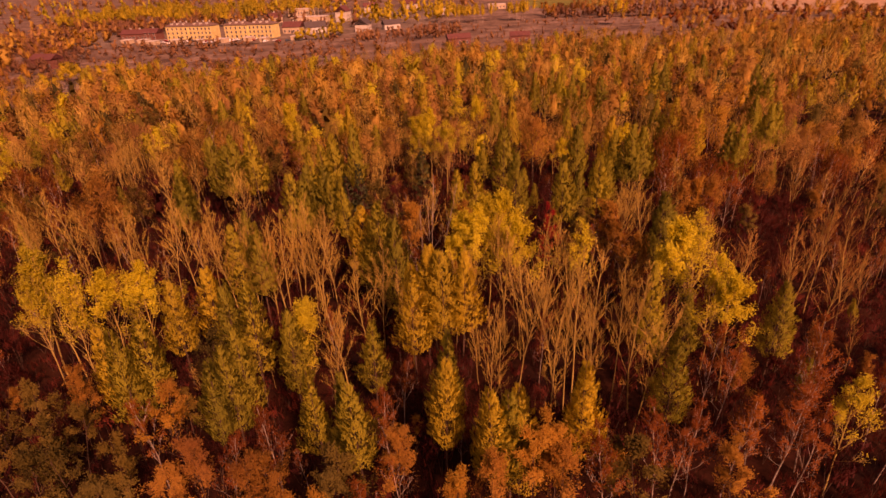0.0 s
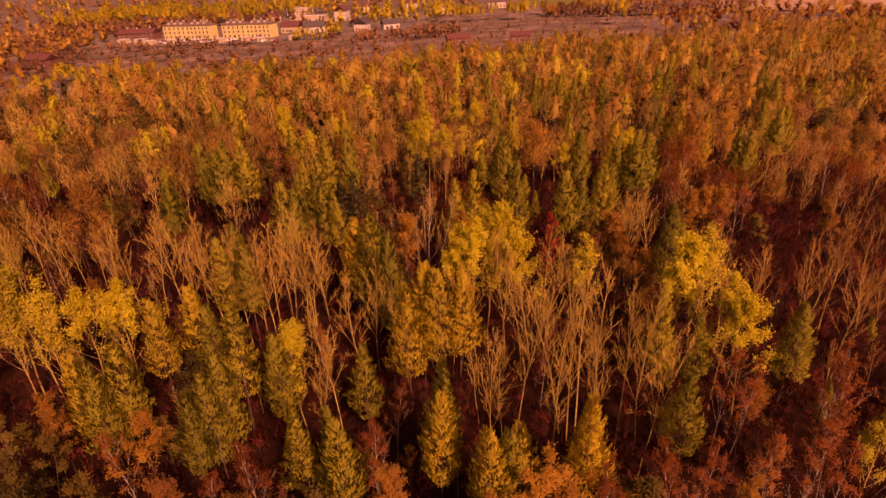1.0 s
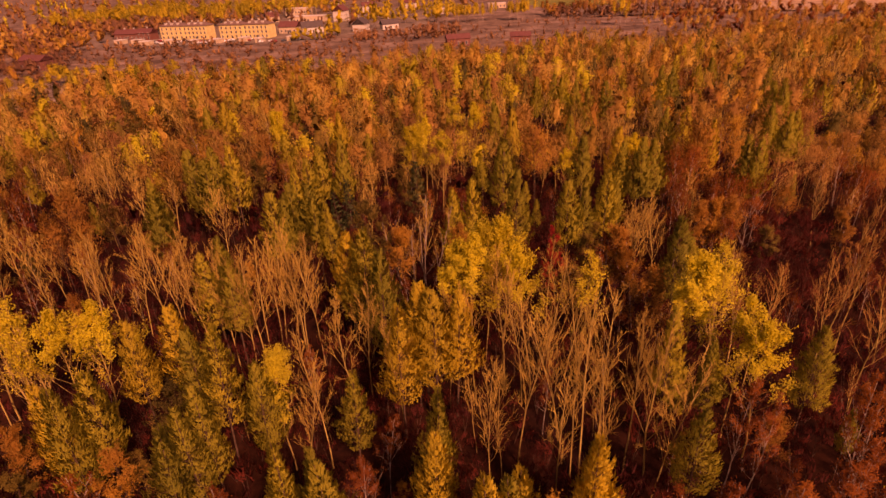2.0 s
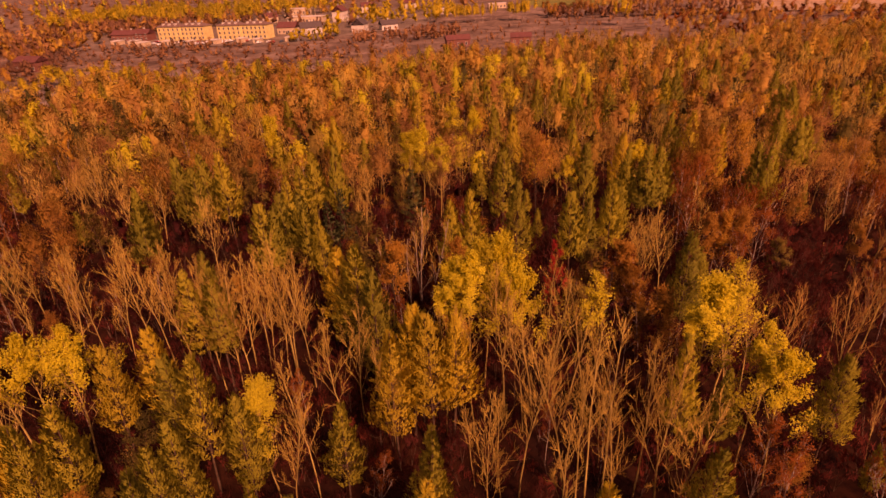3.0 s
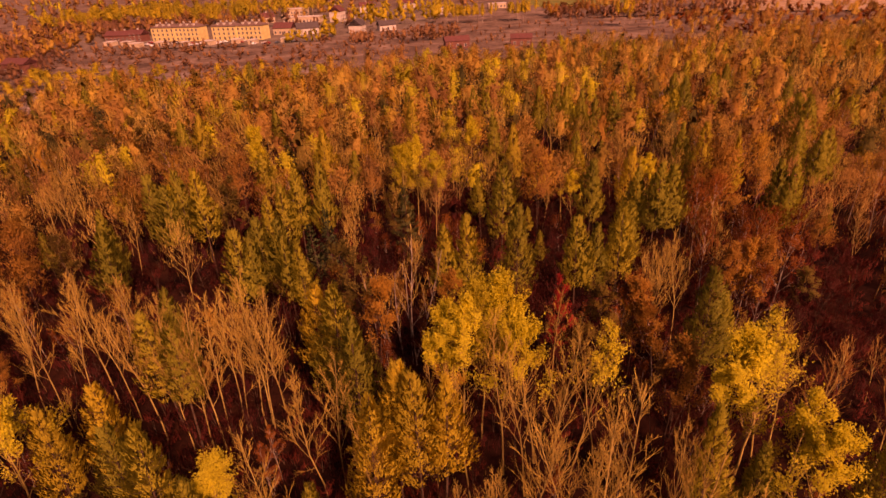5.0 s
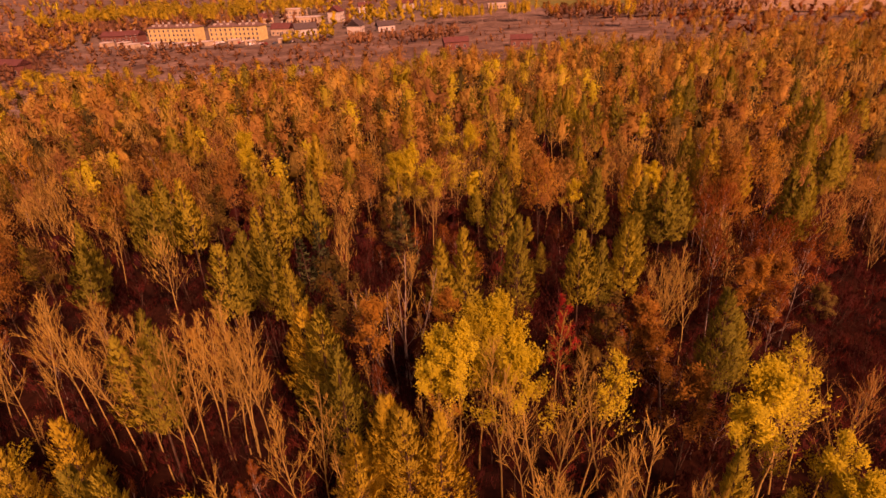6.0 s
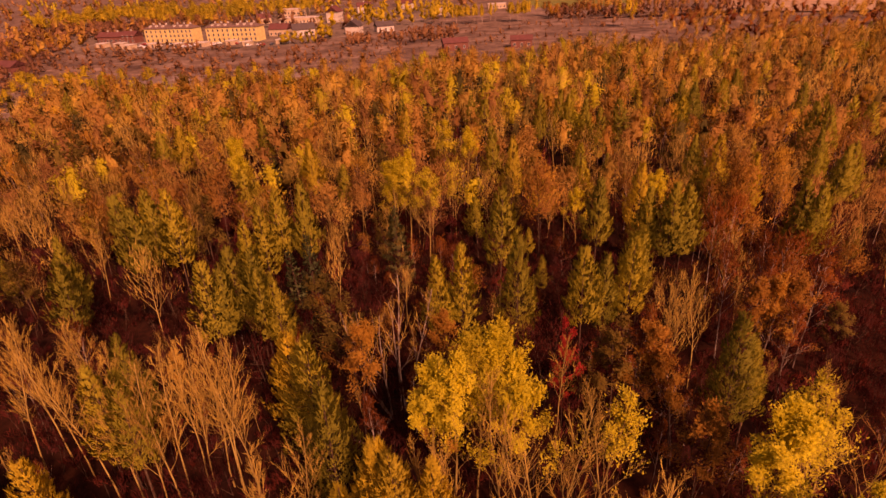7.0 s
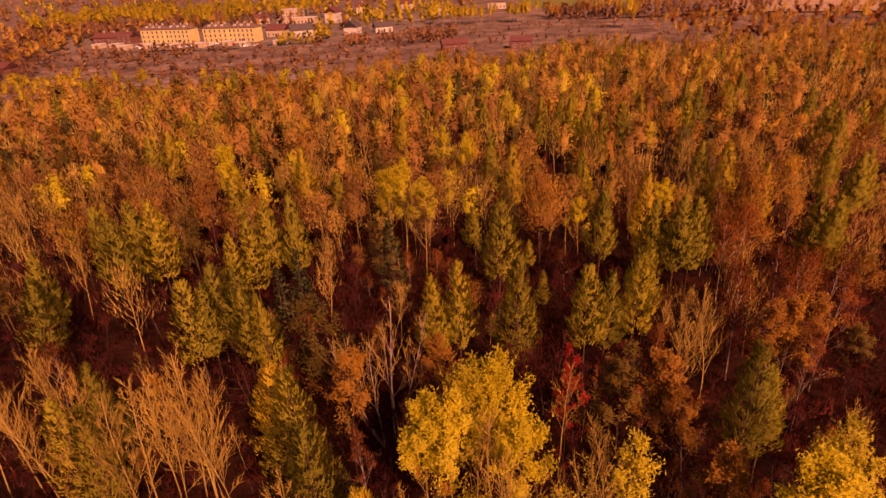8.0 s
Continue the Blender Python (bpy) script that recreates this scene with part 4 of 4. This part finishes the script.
def house(name, label, x, y, turn, length, depth, eaves, ridge, wall, roof, rows, columns, hip=0.0, chimneys=1, category="house", foot=1.7, storey=2.8):
    ob = tagged(new(name), label, category)
    ob.matrix_world = pose(x, y, 0.58, 0, 0, turn)
    b = Buf()
    b.box((-length / 2, -depth / 2, -0.3), (length / 2, depth / 2, eaves))
    if not hip and ridge > eaves:
        i = len(b.v)
        for sx in (-1, 1):
            b.v += [Vector((sx * length / 2, -depth / 2, eaves)), Vector((sx * length / 2, depth / 2, eaves)), Vector((sx * length / 2, 0, ridge - 0.2))]
        b.f += [(i, i + 1, i + 2), (i + 3, i + 5, i + 4)]
    part("wall", b.mesh("wall", wall), ob)
    if ridge > eaves:
        r = part("roof", prism(length, depth, eaves, ridge, hip).mesh("roof", roof), ob)
    else:
        r = part("roof", boxes("roof", roof, ((-length / 2 - 0.2, -depth / 2 - 0.2, eaves), (length / 2 + 0.2, depth / 2 + 0.2, eaves + 0.35))), ob)
    for i in range(chimneys):
        c = part("chimney", chimney_me, r)
        c.location = ((i + 0.5) / chimneys * length * 0.8 - length * 0.4, depth * 0.1, max(ridge - 0.5, eaves + 0.8))
    windows(ob, length, depth, rows, columns, foot, storey)
    d = part("door", door_me, ob)
    d.location = (length * 0.5 / max(columns, 1) * 0 + length * 0.02, -depth / 2 - 0.06, 0)
    return ob


for x, y, turn, length in ((-185.0, 459.4, -16, 19.0), (-166.4, 454.4, -17, 19.4), (-138.2, 446.6, -16, 18.6), (-119.8, 442.4, -17, 19.4)):
    ob = house("apartment_building", "long yellow three-storey apartment block with a brown roof", x, y, turn, length, 10, 9.2, 11.4, yellow_wall, brown_roof, 3, int(length / 3.2), 5.0, 3, "apartment block")
    roof = [c for c in ob.children if c.name.startswith("roof")][0]
    for i in range(3):
        c = part("dormer", dormer_me, roof, "white roof dormer")
        c.location = ((i + 0.5) / 3 * length * 0.8 - length * 0.4, -2.6, 10.3)
house("brick_house", "low red-brick house with a red roof", -226, 474, -12, 20, 9, 4.2, 7.0, red_wall, red_roof, 1, 6, 0, 2)
house("brick_house", "low red-brick house with a red roof beside the apartment block", -209, 466, -14, 11, 9, 5.0, 7.8, red_wall, red_roof, 2, 3, 0, 1)
house("family_house", "cream house with a red tiled roof", -103, 463, -14, 14, 9, 4.5, 8.0, cream_wall, red_roof, 1, 4, 0, 1)
house("family_house", "white house with a dark tiled roof", -86, 458, 16, 15, 9, 4.0, 7.8, white_wall, slate_roof, 1, 4, 0, 1)
house("family_house", "white gabled house at the meadow's edge", -50, 452, 78, 11, 9, 5.0, 9.0, white_wall, slate_roof, 2, 3, 0, 1)
house("family_house", "low white house with a dark roof behind bushes", -30, 456, 20, 12, 8, 3.6, 6.6, white_wall, slate_roof, 1, 3, 0, 1)
house("family_house", "tall white house with a steep roof", -76, 540, 75, 11, 10, 8.0, 12.5, white_wall, red_roof, 2, 3, 0, 1)
house("long_hall", "long pale flat-roofed building", -122, 600, -8, 26, 12, 7.5, 7.5, cream_wall, pale_roof, 2, 9, 0, 0, "building")
house("long_hall", "low cream hall with a flat roof", -104, 546, -10, 28, 10, 4.5, 4.5, cream_wall, pale_roof, 1, 9, 0, 0, "building")
house("family_house", "house with a red roof among garden trees", -140, 560, 30, 11, 9, 4.5, 8.0, cream_wall, red_roof, 1, 3, 0, 1)
house("family_house", "house with a red roof among garden trees", -60, 620, 10, 13, 9, 5.5, 9.0, white_wall, red_roof, 2, 3, 0, 1)
house("family_house", "house with a red roof among garden trees", -20, 640, -20, 12, 9, 5.0, 8.5, white_wall, red_roof, 2, 3, 0, 1)
house("long_hall", "low pale shed beyond the row of birches", 12, 560, 0, 18, 8, 4.0, 4.0, white_wall, pale_roof, 1, 5, 0, 0, "building")
house("long_hall", "low pale shed beyond the row of birches", 62, 590, 0, 16, 8, 4.0, 4.0, cream_wall, pale_roof, 1, 5, 0, 0, "building")
house("long_hall", "dark red shed beside the meadow", -216, 342, -20, 16, 9, 5.0, 7.5, red_wall, red_roof, 1, 4, 0, 0, "shed")
house("long_hall", "dark red low shed at the edge of the wood", 15, 352, 8, 13, 7, 4.0, 6.2, red_wall, red_roof, 1, 3, 0, 0, "shed")
house("long_hall", "dark red low shed at the edge of the wood", 50, 350, -6, 11, 7, 4.0, 6.0, red_wall, red_roof, 1, 3, 0, 0, "shed")
for i in range(9):
    s = (i + rng.uniform(-0.3, 0.3)) / 8
    x, y = -226 + 136 * s + rng.gauss(0, 1.5), 441 - 30 * s + rng.choice((-4, 0, 5))
    house("garage", "low garage with a pale sheet roof before the apartment blocks", x, y, -13 + rng.gauss(0, 3), rng.uniform(4, 7.5), 6, 2.5, 2.5, cream_wall, pale_roof, 0, 1, 0, 0, "garage")

# parked cars
def car(paint):
    ob = tagged(new("car"), "small car parked by the apartment blocks", "car", "parked cars")
    bm = bmesh.new()
    prof = [(-2.1, 0.35), (2.1, 0.35), (2.1, 0.75), (1.9, 0.85), (1.0, 0.95), (0.45, 1.42), (-1.2, 1.45), (-1.9, 0.95), (-2.1, 0.85)]
    a = [bm.verts.new((x, -0.82, z)) for x, z in prof]
    b = [bm.verts.new((x, 0.82, z)) for x, z in prof]
    bm.faces.new(a)
    bm.faces.new(b[::-1])
    for i in range(len(prof)):
        j = (i + 1) % len(prof)
        bm.faces.new((a[j], a[i], b[i], b[j]))
    bmesh.ops.bevel(bm, geom=bm.edges[:], offset=0.06, segments=2, affect="EDGES")
    me = bpy.data.meshes.new("body")
    bm.to_mesh(me)
    bm.free()
    me.materials.append(paint)
    part("body", me, ob)
    part("window", boxes("car_glass", glass_m, ((-1.15, -0.84, 0.98), (0.35, 0.84, 1.32))), ob)
    for sx in (-1.3, 1.3):
        for sy in (-0.75, 0.75):
            w = Buf()
            w.tube([Vector((0, -0.1, 0)), Vector((0, -0.09, 0)), Vector((0, 0.09, 0)), Vector((0, 0.1, 0))], 0.32, 0.32, 12)
            w.f += [tuple(range(11, -1, -1)), tuple(range(36, 48))]
            p = part("wheel", w.mesh("wheel", tyre_m), ob)
            p.location = (sx, sy, 0.32)
    return ob


first_cars = [car(p) for p in CAR_PAINT]
for i, c in enumerate(first_cars):
    c.matrix_world = pose(-150 + 3.0 * i, 428 - 0.9 * i, 0.60, 0, 0, 72)
for i in range(34):
    s = i / 33
    m = pose(-205 + 118 * s + rng.gauss(0, 2), 436 - 24 * s + rng.choice((-3, 3, 8, 12)) + rng.gauss(0, 1), 0.60, 0, 0, rng.choice((72, 74, -16, 160)))
    copy_thing(first_cars[rng.randrange(5)], m)
